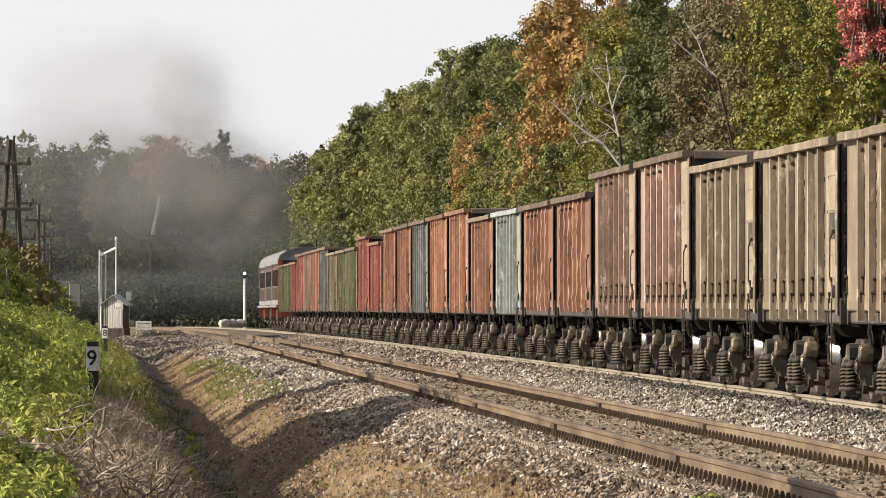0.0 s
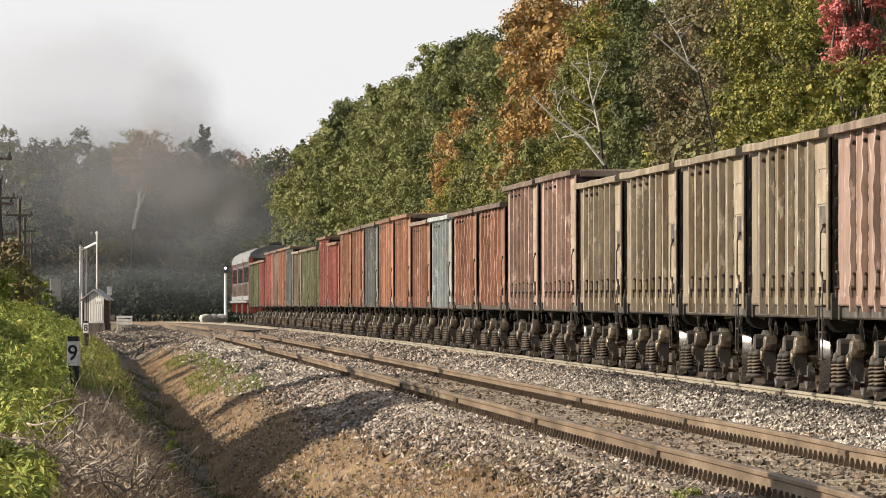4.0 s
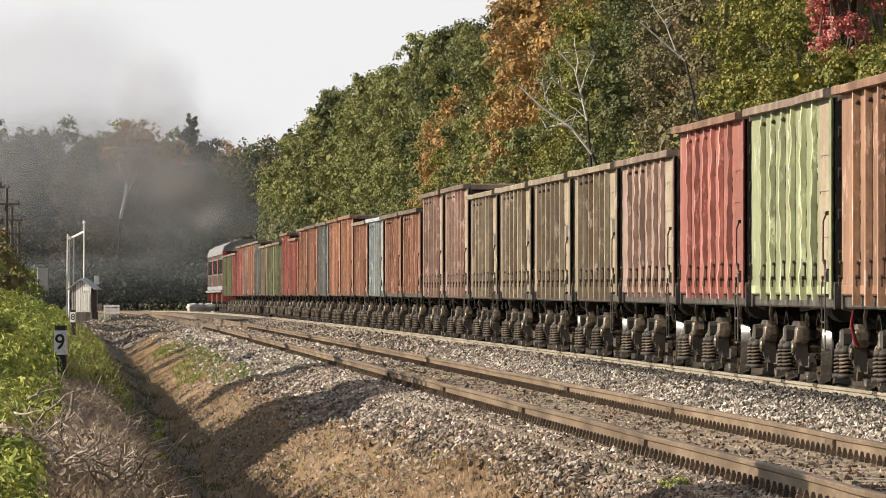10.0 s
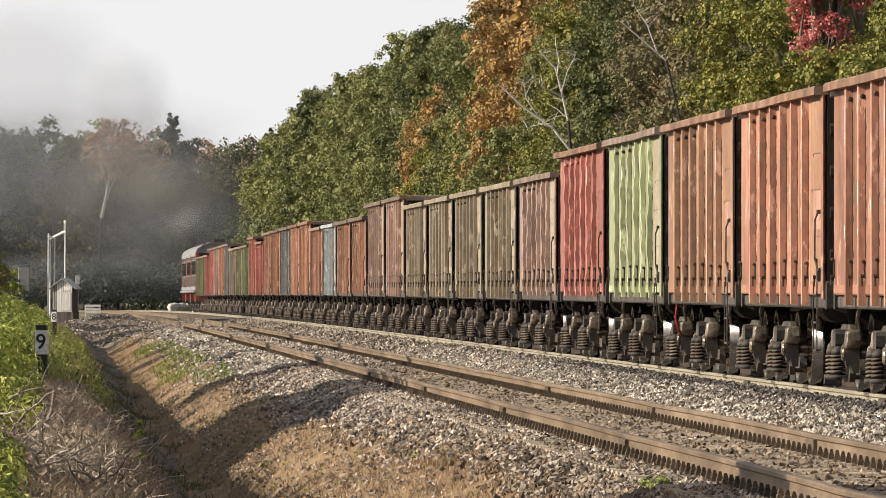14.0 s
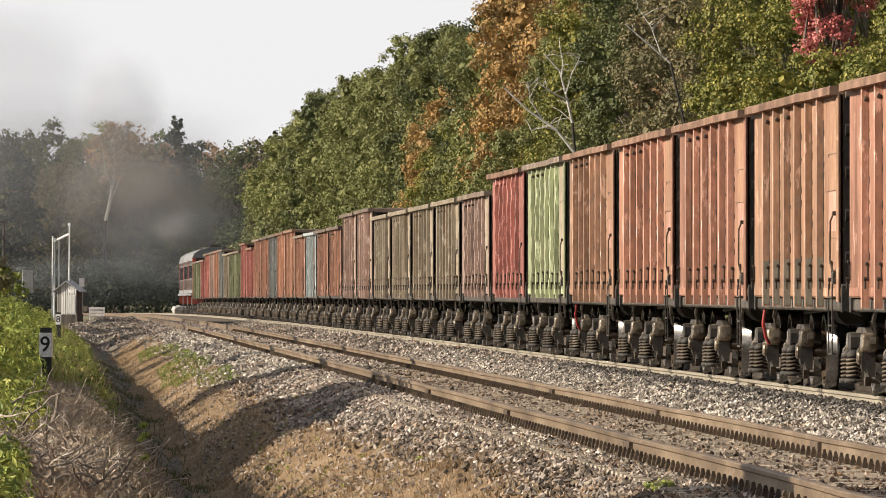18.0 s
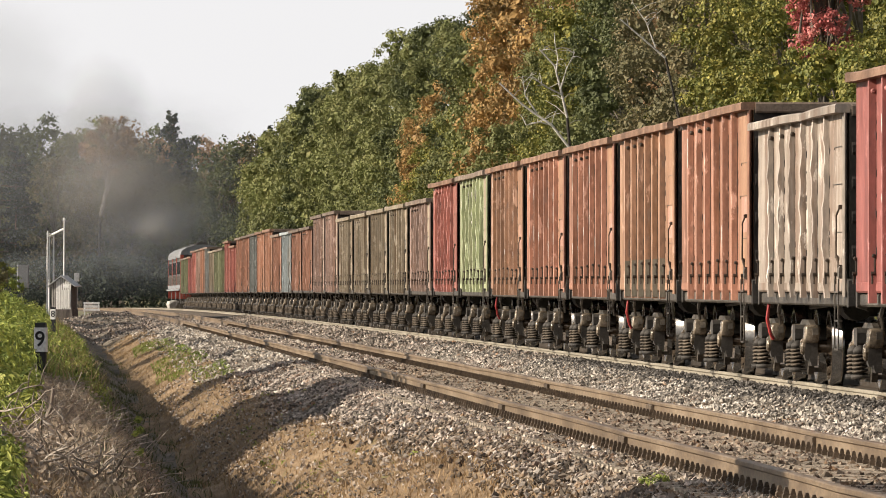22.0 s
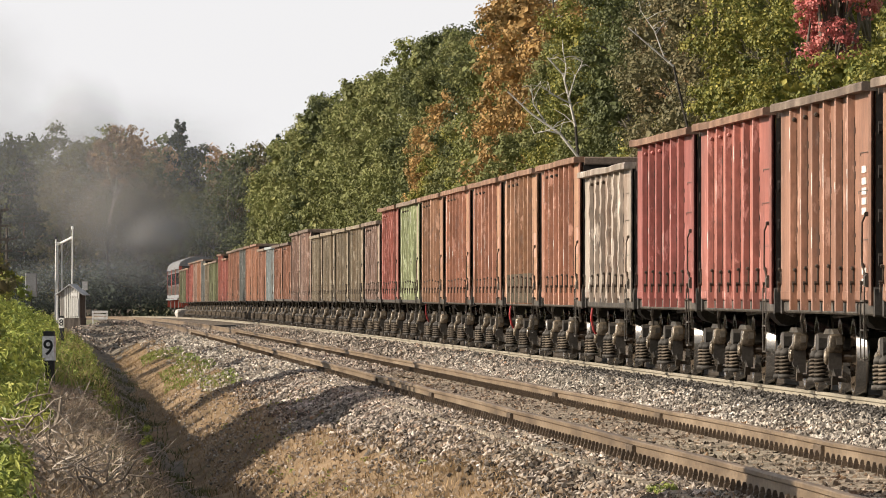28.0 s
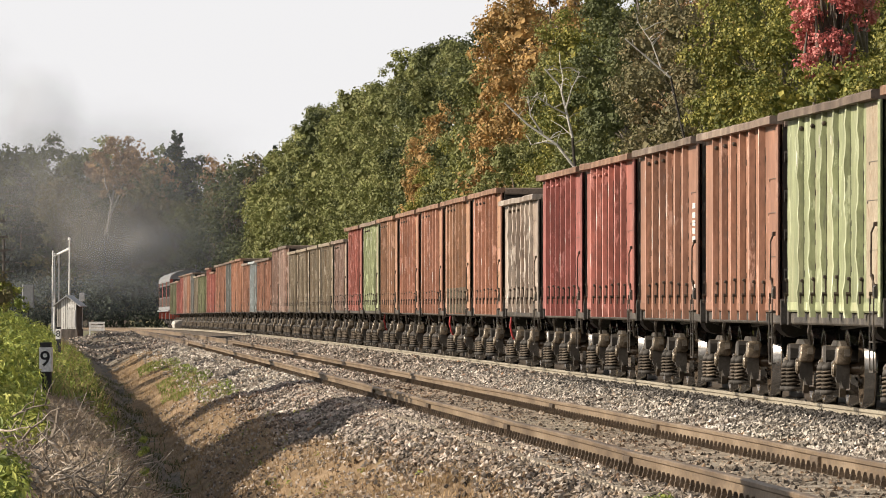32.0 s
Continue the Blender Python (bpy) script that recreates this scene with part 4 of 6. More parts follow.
def pine(seed, height, leaves, size):
    """A straight stem with whorls of flat, drooping sprays that shorten to the top."""
    rng = np.random.default_rng(seed)
    wood = Shape().tube([(0.1 * math.sin(z + seed), 0, z) for z in np.linspace(-0.5, height * 0.97, 8)], list(np.linspace(0.2, 0.03, 8)), 6)
    tiers = np.arange(height * 0.3, height * 0.99, height * 0.042)
    boughs = []
    for z in tiers:
        reach = 2.5 * min(1.0, (height - z) / (height * 0.26) + 0.16)
        for k in range(6):
            a, r = rng.uniform(0, 6.28), reach * rng.uniform(0.5, 1.15)
            boughs.append((a, r, z + rng.normal(0, 0.2)))
            wood.tube([(0, 0, z - 0.2), (math.cos(a) * r, math.sin(a) * r, z)], [0.045, 0.012], 4)
    boughs = np.array(boughs)
    w = boughs[:, 1] + 0.25
    pick = boughs[rng.choice(len(boughs), leaves, p=w / w.sum())]
    f = rng.random(leaves) ** 0.7
    a = pick[:, 0] + rng.normal(0, 0.3, leaves)
    p = np.stack([np.cos(a) * pick[:, 1] * f, np.sin(a) * pick[:, 1] * f, pick[:, 2] + rng.normal(0, 0.2, leaves) + 0.15 * f], 1)
    v, q = leaf_cloud(rng, p, np.full(leaves, 0.12), leaves, size)
    return wood.mesh("trunk", M_pinebark, True), raw_mesh("crown", v, q, LEAVES["pine"])


def plant_tree(meshes, leaf, at, name, label, category="tree", scale=1.0, turn=0.0, group="", tall=1.0):
    t = thing(name, label, category, group=group)
    t.matrix_basis = pose(*at, 0, 0, turn) @ Matrix.Diagonal((scale, scale, scale * tall, 1))
    part("trunk", meshes[0], None, t)
    c = part("crown", meshes[1], None, t)
    c.material_slots[0].link = "OBJECT"
    c.material_slots[0].material = LEAVES[leaf]
    return t


NEAR = [broadleaf(11 + i, 14.0, 3.7, 1.0, 38000, 0.10, 34, None, True, 0.31, 0.8, 2.4) for i in range(4)]
LOWTREE = [broadleaf(21 + i, 8.0, 2.7, 0.6, 17000, 0.105, 18, None, True, 0.42, 0.8, 2.4) for i in range(2)]
MID = [broadleaf(31 + i, 17.0, 4.5, 1.0, 25000, 0.155, 32, None, True, 0.35, 0.8, 2.4) for i in range(4)]
FAR = [broadleaf(51 + i, 17.0, 4.8, 1.0, 17000, 0.21, 30, None, True, 0.37, 0.8, 2.4) for i in range(4)]
BACK = [broadleaf(61 + i, 17.0, 4.8, 2.0, 5000, 0.36, 24, None, True, 0.4) for i in range(2)]
FARWOOD = [broadleaf(56 + i, 15.0, 4.2, 1.2, 5600, 0.27, 30, None, False, 0.45, 0.8, 2.0) for i in range(3)]
PINES = [pine(71 + i, 17.0, 5200, 0.36) for i in range(3)]
WORDS = {"green": "leafy green oak on the wooded bank", "dark": "dense dark green alder in the wood", "fresh": "light green leafy tree at the wood's edge", "yellow": "green tree turning autumn yellow on the bank",
         "orange": "autumn tree with orange leaves in the wood", "russet": "russet brown autumn tree in the wood", "red": "tree with bright crimson autumn leaves", "sage": "thin-leaved dull green tree with pale limbs"}
WOOD = [  # along, right of the near rail, leaf, height, kind
    (213, 15.0, "yellow", 13.0, NEAR), (225, 13.6, "yellow", 12.5, NEAR), (236, 12.6, "yellow", 8.2, LOWTREE), (246, 12.3, "yellow", 8.6, LOWTREE), (252, 16.5, "green", 13.0, NEAR), (265, 13.6, "yellow", 14.0, NEAR), (273, 12.0, "yellow", 9.0, LOWTREE),
    (280, 12.8, "yellow", 14.5, NEAR), (291, 11.6, "sage", 9.5, LOWTREE), (303, 12.1, "sage", 14.0, NEAR), (312, 11.4, "yellow", 8.0, LOWTREE), (318, 14.0, "russet", 15.5, NEAR), (331, 12.3, "dark", 15.0, NEAR), (342, 11.0, "green", 8.6, LOWTREE),
    (353, 12.0, "yellow", 15.0, NEAR), (366, 11.8, "green", 13.0, NEAR), (379, 11.9, "yellow", 11.5, NEAR), (384, 10.5, "green", 9.0, LOWTREE), (391, 12.2, "orange", 17.5, MID), (406, 13.5, "russet", 15.0, MID), (414, 12.0, "green", 15.5, MID), (432, 12.2, "yellow", 14.0, MID), (440, 10.7, "green", 9.0, LOWTREE),
    (453, 10.6, "yellow", 9.0, LOWTREE), (458, 13.5, "dark", 16.2, MID), (466, 10.9, "yellow", 10.5, MID), (476, 11.4, "orange", 12.6, MID), (488, 12.6, "green", 15.6, MID), (505, 13.0, "dark", 16.8, MID), (524, 12.5, "green", 16.6, MID), (541, 12.2, "green", 17.1, MID),
    (561, 12.0, "green", 16.0, MID), (584, 12.0, "green", 16.3, MID), (607, 12.0, "green", 16.3, FAR), (632, 12.0, "green", 16.5, FAR), (658, 12.0, "dark", 16.7, FAR), (684, 12.0, "green", 16.9, FAR), (712, 12.0, "green", 16.3, FAR),
    (740, 12.0, "green", 15.9, FAR), (768, 12.0, "green", 15.7, FAR), (796, 12.0, "green", 15.3, FAR), (822, 13.4, "green", 14.8, FAR),
]
rng = np.random.default_rng(5)
FULL = {id(NEAR): 14.0, id(LOWTREE): 8.0, id(MID): 17.0, id(FAR): 17.0}
for i, (y, d, leaf, h, kind) in enumerate(WOOD):
    x = line_x(y) + d
    plant_tree(kind[i % len(kind)], leaf, (x, y, float(ground_z(d + 4.7, y)) - 0.1), "tree", WORDS[leaf], scale=h / FULL[id(kind)], turn=float(rng.uniform(-35, 35)), group="trees of the wood")
REDTOP = broadleaf(77, 13.2, 0.9, 6.9, 11000, 0.09, 22, None, False, 0.62, 0.5, 1.5)
plant_tree(REDTOP, "red", (10.5, 257, -0.2), "tree", WORDS["red"], group="trees of the wood")
# a second rank behind the edge of the wood
for i, y in enumerate(np.arange(250, 860, 20.0)):
    y, d = float(y), float(20 + rng.uniform(0, 3))
    leaf = ("green", "dark", "russet", "green", "yellow", "dark")[int(rng.integers(0, 6))] if y < 450 else ("green", "dark")[int(rng.integers(0, 2))]
    h = 15.0 * float(rng.uniform(0.95, 1.06))
    plant_tree(BACK[i % 2], leaf, (line_x(y) + d, y, float(ground_z(d + 4.7, y)) - 0.1), "tree", WORDS[leaf], scale=h / 17.0, turn=float(rng.uniform(-40, 40)), group="trees of the wood")
# the far wood across the curve
for i in range(84):
    x = -84 + (i % 42) * 2.05 + float(rng.normal(0, 0.6))
    back = i >= 42
    y = (1030 if back else 975) + float(rng.uniform(0, 40))
    piny = rng.random() < (0.3 if back else 0.15)
    leaf = "pine" if piny else ("dark", "green", "dark", "dark", "sage")[int(rng.integers(0, 5))] if i % 42 > 16 else "dark"
    if back and i % 42 in (23, 24, 28, 29, 34):
        piny, leaf = False, "russet"
    kind = PINES if piny else FARWOOD
    h = (float(rng.uniform(20.0, 21.8)) if back else float(rng.uniform(12.5, 18.0))) - (1.0 if i % 42 > 26 else 0)
    plant_tree(kind[i % 3], leaf, (x, y, -2.2), "pine_tree" if piny else "tree", "dark pine in the distant wood" if piny else "dark leafy tree in the distant wood", scale=h / (17.0 if piny else 15.0), turn=float(rng.uniform(0, 360)), group="trees of the far wood")
# a thinning birch with a forked pale stem before the far wood
birch = thing("birch_tree", "thin-crowned birch with a forked pale stem in the distant wood", "tree", pose(-35.0, 970, -2.2), group="trees of the far wood")
part("trunk", Shape().tube([(-0.9, 0, -0.3), (-0.8, 0, 5), (-0.55, 0, 10.3)], [0.11, 0.11, 0.13], 7), M_darkbark, birch, "dark lower stem")
part("limb", Shape().tube([(-0.55, 0, 10.2), (-0.1, 0, 12.2), (0.1, 0, 13.5), (0.5, 0, 16.5)], [0.2, 0.19, 0.14, 0.05], 7), M_birch, birch)
for way, thick in (([(-0.1, 0, 12.2), (0.6, 0, 13.8), (1.5, 0, 16.2)], 0.13), ([(0.1, 0, 13.5), (-0.6, 0, 15.5), (-0.9, 0, 18)], 0.1)):
    part("limb", Shape().tube(way, [thick, thick * 0.75, thick * 0.3], 6), M_birch, birch)
r = np.random.default_rng(83)
v, f = leaf_cloud(r, np.stack([r.uniform(-1.8, 2.2, 26), r.uniform(-1, 1, 26), r.uniform(14.5, 20.4, 26)], 1), r.uniform(0.5, 0.9, 26), 2400, 0.26)
part("crown", raw_mesh("crown", v, f, LEAVES["russet"]), None, birch)
# tall-stemmed trees outside the view on the sunny side, which shade the ballast in bands
STEMMED = [broadleaf(63 + i, 9.2, 2.3, 6.6, 7000, 0.28, 14) for i in range(2)]
for i, (y, mid) in enumerate(((64, -1.8), (97, -6.8), (126, -3.8), (130, -3.6), (134, -3.2), (138, -3.4), (166, -1.8), (205, -1.6), (247, -0.6), (300, -0.6), (345, -0.6), (390, -0.6), (318, -8.2), (328, -6.8), (337, -7.2), (352, -4.2), (362, -6.4), (372, -3.4), (382, -5.6), (397, -3.8), (405, -6.5), (451, -5.0), (456, -6.5), (414, -1.6), (424, -0.4), (437, 2.2), (447, 1.5), (456, 0.5), (463, -2.0))):
    x = float(line_x(y)) - 4.7 + mid - 8.4 / math.tan(radians(SUN_EL))
    plant_tree(STEMMED[i % 2], "green", (x, y - 18.0 / math.tan(radians(SUN_AZ - 180)), 0.5), "tree", "tall-stemmed green tree on the bank of the ditch", turn=40.0 * i, group="trees on the ditch side")
# bare pale limbs that stand out of the wood: stem, then forks from it
def dead_tree(y, stem, thick, forks):
    r = np.random.default_rng(int(y))
    t = thing("dead_tree", "bare pale dead birch among leafy trees", "tree", pose(0, y, 0))
    way, girth = [(x, 0.1 * math.sin(z), z) for x, z in stem], list(np.linspace(thick, thick * 0.4, len(stem)))
    part("trunk", Shape().tube(way[:3], girth[:3], 7), M_darkbark, t, "dark lower stem")
    part("limb", Shape().tube(way[2:], girth[2:], 7), M_birch, t)
    for path in forks:
        part("limb", Shape().tube([(x, 0.15 * math.sin(z * 2), z) for x, z in path], list(np.linspace(thick * 0.5, thick * 0.14, len(path))), 6), M_birch, t)
    twigs = Shape()
    for path in [stem] + list(forks):
        for k in range(7):
            q = r.uniform(0.35, 1.0)
            n = (len(path) - 1) * q
            i0 = min(int(n), len(path) - 2)
            p = Vector((path[i0][0] + (path[i0 + 1][0] - path[i0][0]) * (n - i0), 0.05, path[i0][1] + (path[i0 + 1][1] - path[i0][1]) * (n - i0)))
            if p.z > 3.5:
                d = Vector((float(r.normal(0, 0.8)), float(r.normal(0, 0.4)), float(r.uniform(-0.2, 1.0)))) * float(r.uniform(0.25, 0.7))
                twigs.tube([p, p + d * 0.5 + Vector((0, 0, 0.06)), p + d], [0.018, 0.012, 0.005], 4)
    part("twig_spray", twigs, M_birch, t)["kind"] = "stuff"


dead_tree(323, [(5.0, -0.8), (4.7, 3), (4.38, 6.9), (4.15, 7.9), (3.95, 8.7), (3.4, 9.3)], 0.066,
          [[(4.15, 7.9), (4.35, 8.6), (4.65, 9.2)], [(4.2, 7.7), (3.6, 8.0), (3.1, 8.4)], [(4.0, 8.5), (4.05, 9.0), (3.95, 9.5)]])
dead_tree(320, [(6.2, -0.8), (5.4, 3.6), (4.5, 5.7), (3.8, 6.6), (2.8, 7.3), (2.0, 8.05)], 0.07,
          [[(3.8, 6.6), (3.4, 6.7), (2.9, 6.6)], [(3.3, 7.0), (2.9, 7.6), (2.8, 8.3)]])
dead_tree(286, [(8.2, -0.8), (7.6, 5.0), (6.9, 8.1), (6.2, 8.7), (5.5, 9.3)], 0.05, [[(6.6, 8.4), (6.3, 9.2), (5.9, 9.8)]])

# ---- the engine ----
M_engred = material("engine_red", [(0.26, 0.05, 0.035), (0.36, 0.075, 0.05)], 0.45, scale=2, fine=20, bump=0.1, stain=(0.12, 0.08, 0.06), stain_at=0.62)
M_enggrey = material("engine_grey", [(0.17, 0.175, 0.18), (0.27, 0.275, 0.28)], 0.5, scale=2, fine=20, bump=0.1, stain=(0.12, 0.1, 0.09), stain_at=0.6)
M_engroof = material("engine_roof", [(0.15, 0.15, 0.15), (0.24, 0.24, 0.24)], 0.6, scale=1.5, fine=20, bump=0.2, stain=(0.08, 0.08, 0.08), stain_at=0.55)
M_glass = material("dark_glass", [(0.01, 0.012, 0.014), (0.015, 0.017, 0.02)], 0.08, scale=1, fine=5, bump=0.0, spec=0.6)


def engine():
    e = thing("diesel_locomotive", "red and grey diesel locomotive section with arched roof", "locomotive", group="sections of the engine")
    L = 8.1
    low = lambda ring: [(x, 3.56 + (z - 3.75) * 0.76) for x, z in ring]
    roof = [(-1.52, 3.75), (-1.40, 4.12), (-1.05, 4.42), (-0.5, 4.60), (0, 4.64), (0.5, 4.60), (1.05, 4.42), (1.40, 4.12), (1.52, 3.75), (1.42, 3.75), (1.32, 4.09), (1.0, 4.37), (0.48, 4.54), (0, 4.58), (-0.48, 4.54), (-1.0, 4.37), (-1.32, 4.09), (-1.42, 3.75)]
    part("roof", Shape().prism(low(roof), 1, -L, L), M_engroof, e, "light grey arched roof")
    gable = [(-1.42, 3.75), (-1.32, 4.08), (-1.0, 4.36), (-0.48, 4.53), (0, 4.57), (0.48, 4.53), (1.0, 4.36), (1.32, 4.08), (1.42, 3.75)]
    part("roof_core", Shape().prism(low(gable), 1, -L + 0.03, L - 0.03), M_enggrey, e)
    part("body", Shape().box(-1.46, 1.46, -L + 0.05, L - 0.05, 1.35, 3.6), M_black, e)
    for side in (-1, 1):
        lo, hi = sorted((side * 1.46, side * 1.52))
        part("skirt_band", Shape().box(lo, hi, -L, L, 1.35, 1.58, 0.01), M_enggrey, e)
        part("upper_band", Shape().box(lo, hi, -L, L, 3.38, 3.56, 0.01), M_enggrey, e)
        for k in range(12):
            y = -L + 0.25 + k * 1.35
            lo3, hi3 = sorted((side * 1.46, side * 1.482))
            part("side_pillar", Shape().box(lo3, hi3, y, y + 0.30, 1.60, 3.22, 0.01), (M_engroof, M_enggrey, M_grime)[k % 3], e)
            lo2, hi2 = sorted((side * 1.46, side * 1.49))
            part("side_window", Shape().box(lo2, hi2, y + 0.5, y + 1.25, 2.3, 3.1), M_glass, e)
            part("louvre", Shape().box(lo2, hi2, y + 0.5, y + 1.25, 1.62, 2.2), M_grime, e)
        part("walkway", Shape().box(min(side * 1.46, side * 1.62), max(side * 1.46, side * 1.62), -L, L, 1.22, 1.33, 0.02), M_enggrey, e)
        part("fuel_tank", Shape().box(min(side * 0.4, side * 1.4), max(side * 0.4, side * 1.4), -1.8, 1.8, 0.55, 1.2, 0.08), M_black, e)
    for end in (-1, 1):
        a, b = sorted((end * L, end * (L - 0.06)))
        part("end_wall", Shape().box(-1.46, 1.46, a, b, 1.35, 3.58), M_black, e)
        for x in (-1.5, 1.28):
            a, b = sorted((end * (L + 0.03), end * (L - 0.1)))
            part("corner_stripe", Shape().box(x, x + 0.22, a, b, 1.35, 3.56, 0.01), M_engred, e, "red painted corner")
        a, b = sorted((end * (L + 0.25), end * (L - 0.02)))
        part("gangway", Shape().box(-0.5, 0.5, a, b, 1.4, 3.3, 0.04), M_black, e)
        part("buffer_beam", Shape().box(-1.5, 1.5, min(end * L, end * (L + 0.15)), max(end * L, end * (L + 0.15)), 0.7, 1.3, 0.03), M_engred, e)
        part("coupler", Shape().box(-0.13, 0.13, min(end * L, end * 8.5), max(end * L, end * 8.5), 0.93, 1.18, 0.04), M_black, e)
    part("exhaust_stack", Shape().box(-0.35, 0.35, -3.2, -2.2, 4.1, 4.4, 0.05), M_black, e)
    part("roof_fan", Shape().lathe([(4.15, 0.0), (4.15, 0.7), (4.27, 0.7), (4.27, 0.0)], (0, 2.5, 0), 2, 16), M_black, e)
    part("horn", Shape().tube([(0.4, -7.4, 4.1), (0.4, -7.4, 4.5)], 0.05, 6).tube([(0.4, -7.5, 4.5), (0.4, -7.1, 4.52)], 0.07, 6), M_black, e)
    sets = []
    for y in (-4.3, 4.3):
        b = part("bogie", BOLSTER, None, e)
        b.location = (0, y, 0)
        for side in (-1, 1):
            part("side_frame", Shape().prism([(-2.4, 0.5), (-2.3, 0.85), (2.3, 0.85), (2.4, 0.5), (1.2, 0.35), (-1.2, 0.35)], 0, side * 1.05 - 0.08, side * 1.05 + 0.08), M_black, b)
        for y2 in (-1.85, 0, 1.85):
            w = part("wheelset", WHEELSET, None, b)
            w.location = (0, y2, 0.475)
            sets.append(w)
    return e, sets


first, sets = engine()
ENGINE_AT = 99.3 + 32 * PITCH + 8.6
TRAIN.append((first, sets, ENGINE_AT))
for k in (1, 2):
    other = copy_thing(first, Matrix.Identity(4))
    TRAIN.append((other, [o for b in other.children if b.name.startswith("bogie") for o in b.children if o.name.startswith("wheelset")], ENGINE_AT + 17.1 * k))

# ---- by the level crossing ----
M_white = material("white_paint", [(0.60, 0.59, 0.57), (0.78, 0.77, 0.75)], 0.6, scale=4, fine=30, bump=0.2, stain=(0.3, 0.26, 0.2), stain_at=0.62)
M_dark = material("black_paint", [(0.015, 0.015, 0.015), (0.03, 0.03, 0.03)], 0.6, scale=4, fine=30, bump=0.2)
M_plank = material("grey_plank", [(0.20, 0.19, 0.17), (0.34, 0.32, 0.29)], 0.9, scale=3, fine=30, stretch=(4, 4, 0.5), bump=0.5, obj=0.2)
M_whiteplank = material("white_plank", [(0.50, 0.49, 0.46), (0.68, 0.67, 0.64)], 0.8, scale=3, fine=30, stretch=(4, 4, 0.5), bump=0.3, obj=0.12)
M_tin = material("tin_roof", [(0.30, 0.30, 0.30), (0.45, 0.45, 0.44)], 0.5, 0.4, scale=2, fine=20, bump=0.2)
M_pole = material("tarred_pole", [(0.04, 0.034, 0.03), (0.085, 0.072, 0.062), (0.13, 0.112, 0.098)], 0.9, scale=2, fine=20, stretch=(3, 3, 0.4), bump=0.5)
M_asphalt = material("asphalt", [(0.035, 0.034, 0.033), (0.06, 0.058, 0.055)], 0.9, scale=1, fine=15, bump=0.5)


def hut():
    y = 430.0
    h = thing("relay_hut", "small plank hut with white door boards, shade-grey left planks and gable roof", "hut", pose(-17.44, y, 0.2, 0, 0, -14) @ Matrix.Scale(0.72, 4))
    for k in range(9):
        x = -0.66 + k * 0.147
        # the two left planks are grey, painting in the shade on that side
        part("plank", Shape().box(x, x + 0.112, -0.62, -0.60, -0.42, 1.20 + 0.44 * (1 - abs(x + 0.07) / 0.66), 0.004), M_whiteplank if k > 1 else M_plank, h)
    part("body", Shape().box(-0.66, 0.66, -0.597, 0.62, -0.42, 1.20), M_pole, h, "dark boarding behind the planks")
    part("gable", Shape().prism([(-0.66, 1.20), (0.66, 1.20), (0, 1.68)], 1, -0.597, 0.62), M_plank, h)
    for x in (0.06, 0.19, 0.32, 0.45):
        part("door_board", Shape().box(x, x + 0.09, -0.65, -0.622, -0.3, 0.85), M_whiteplank, h, "pale door board")
    part("window", Shape().box(0.1, 0.5, -0.635, -0.622, 0.98, 1.2), M_white, h, "white slatted vent")
    for side in (-1, 1):
        part("roof_slope", Shape().prism([(0, 1.70), (side * 0.92, 1.04), (side * 0.92, 1.09), (0, 1.77)], 1, -0.78, 0.78), M_tin, h)
    part("base", Shape().box(-0.72, 0.72, -0.68, 0.68, -1.4, -0.40), M_pole, h)


def gauge_frame():
    g = thing("clearance_frame", "tall white-painted pole frame with a crossbeam", "gauge frame", pose(-18.0, 452, -0.35))
    for x, y, top in ((-1.10, -1.5, 4.0), (-1.13, 1.4, 3.9), (-0.99, 3.0, 3.9), (-0.29, -1.5, 4.5)):
        part("post", Shape().tube([(x, y, -0.3), (x + 0.02, y, top)], [0.05, 0.035], 8), M_white, g)
    part("crossbeam", Shape().tube([(-1.13, 1.4, 3.75), (-0.29, -1.45, 4.1)], 0.055, 8), M_white, g)
    part("crossbeam", Shape().tube([(-1.1, -1.5, 3.85), (-0.99, 3.0, 3.8)], 0.04, 8), M_white, g)
    part("insulator", Shape().lathe([(4.5, 0.0), (4.5, 0.07), (4.55, 0.065), (4.61, 0.06), (4.65, 0.0)], (-0.28, -1.5, 0), 2, 10), M_white, g)
    part("insulator", Shape().lathe([(4.0, 0.0), (4.0, 0.05), (4.12, 0.06), (4.16, 0.0)], (-1.09, -1.5, 0), 2, 10), M_dark, g)


def picket(x, y, z, digit, s=1.0):
    p = thing("picket_post", "black and white picket post with number %s, among weeds" % digit, "marker post", pose(x, y, z, 0, 0, -9) @ Matrix.Scale(s, 4), group="picket posts")
    part("post", Shape().box(-0.075, 0.075, -0.05, 0.05, -0.3, 0.42, 0.012), M_dark, p)
    part("board", Shape().box(-0.085, 0.085, -0.065, 0.065, 0.42, 0.76, 0.006), M_white, p, "white number board")
    part("cap", Shape().box(-0.075, 0.075, -0.05, 0.05, 0.76, 0.83, 0.01), M_dark, p)
    fc = bpy.data.curves.new("numeral", "FONT")
    fc.body, fc.size, fc.extrude, fc.align_x, fc.align_y = digit, 0.30, 0.001, "CENTER", "CENTER"
    fc.space_character = 1.0
    fc.offset = 0.004
    fc.materials.append(M_dark)
    n = new("numeral", fc)
    n.parent = p
    n.matrix_basis = pose(0, -0.067, 0.59, 90, 0, 0)


hut()
gauge_frame()
picket(-5.60, 130, -0.16, "9")
picket(-9.60, 230, -0.02, "8", 0.74)


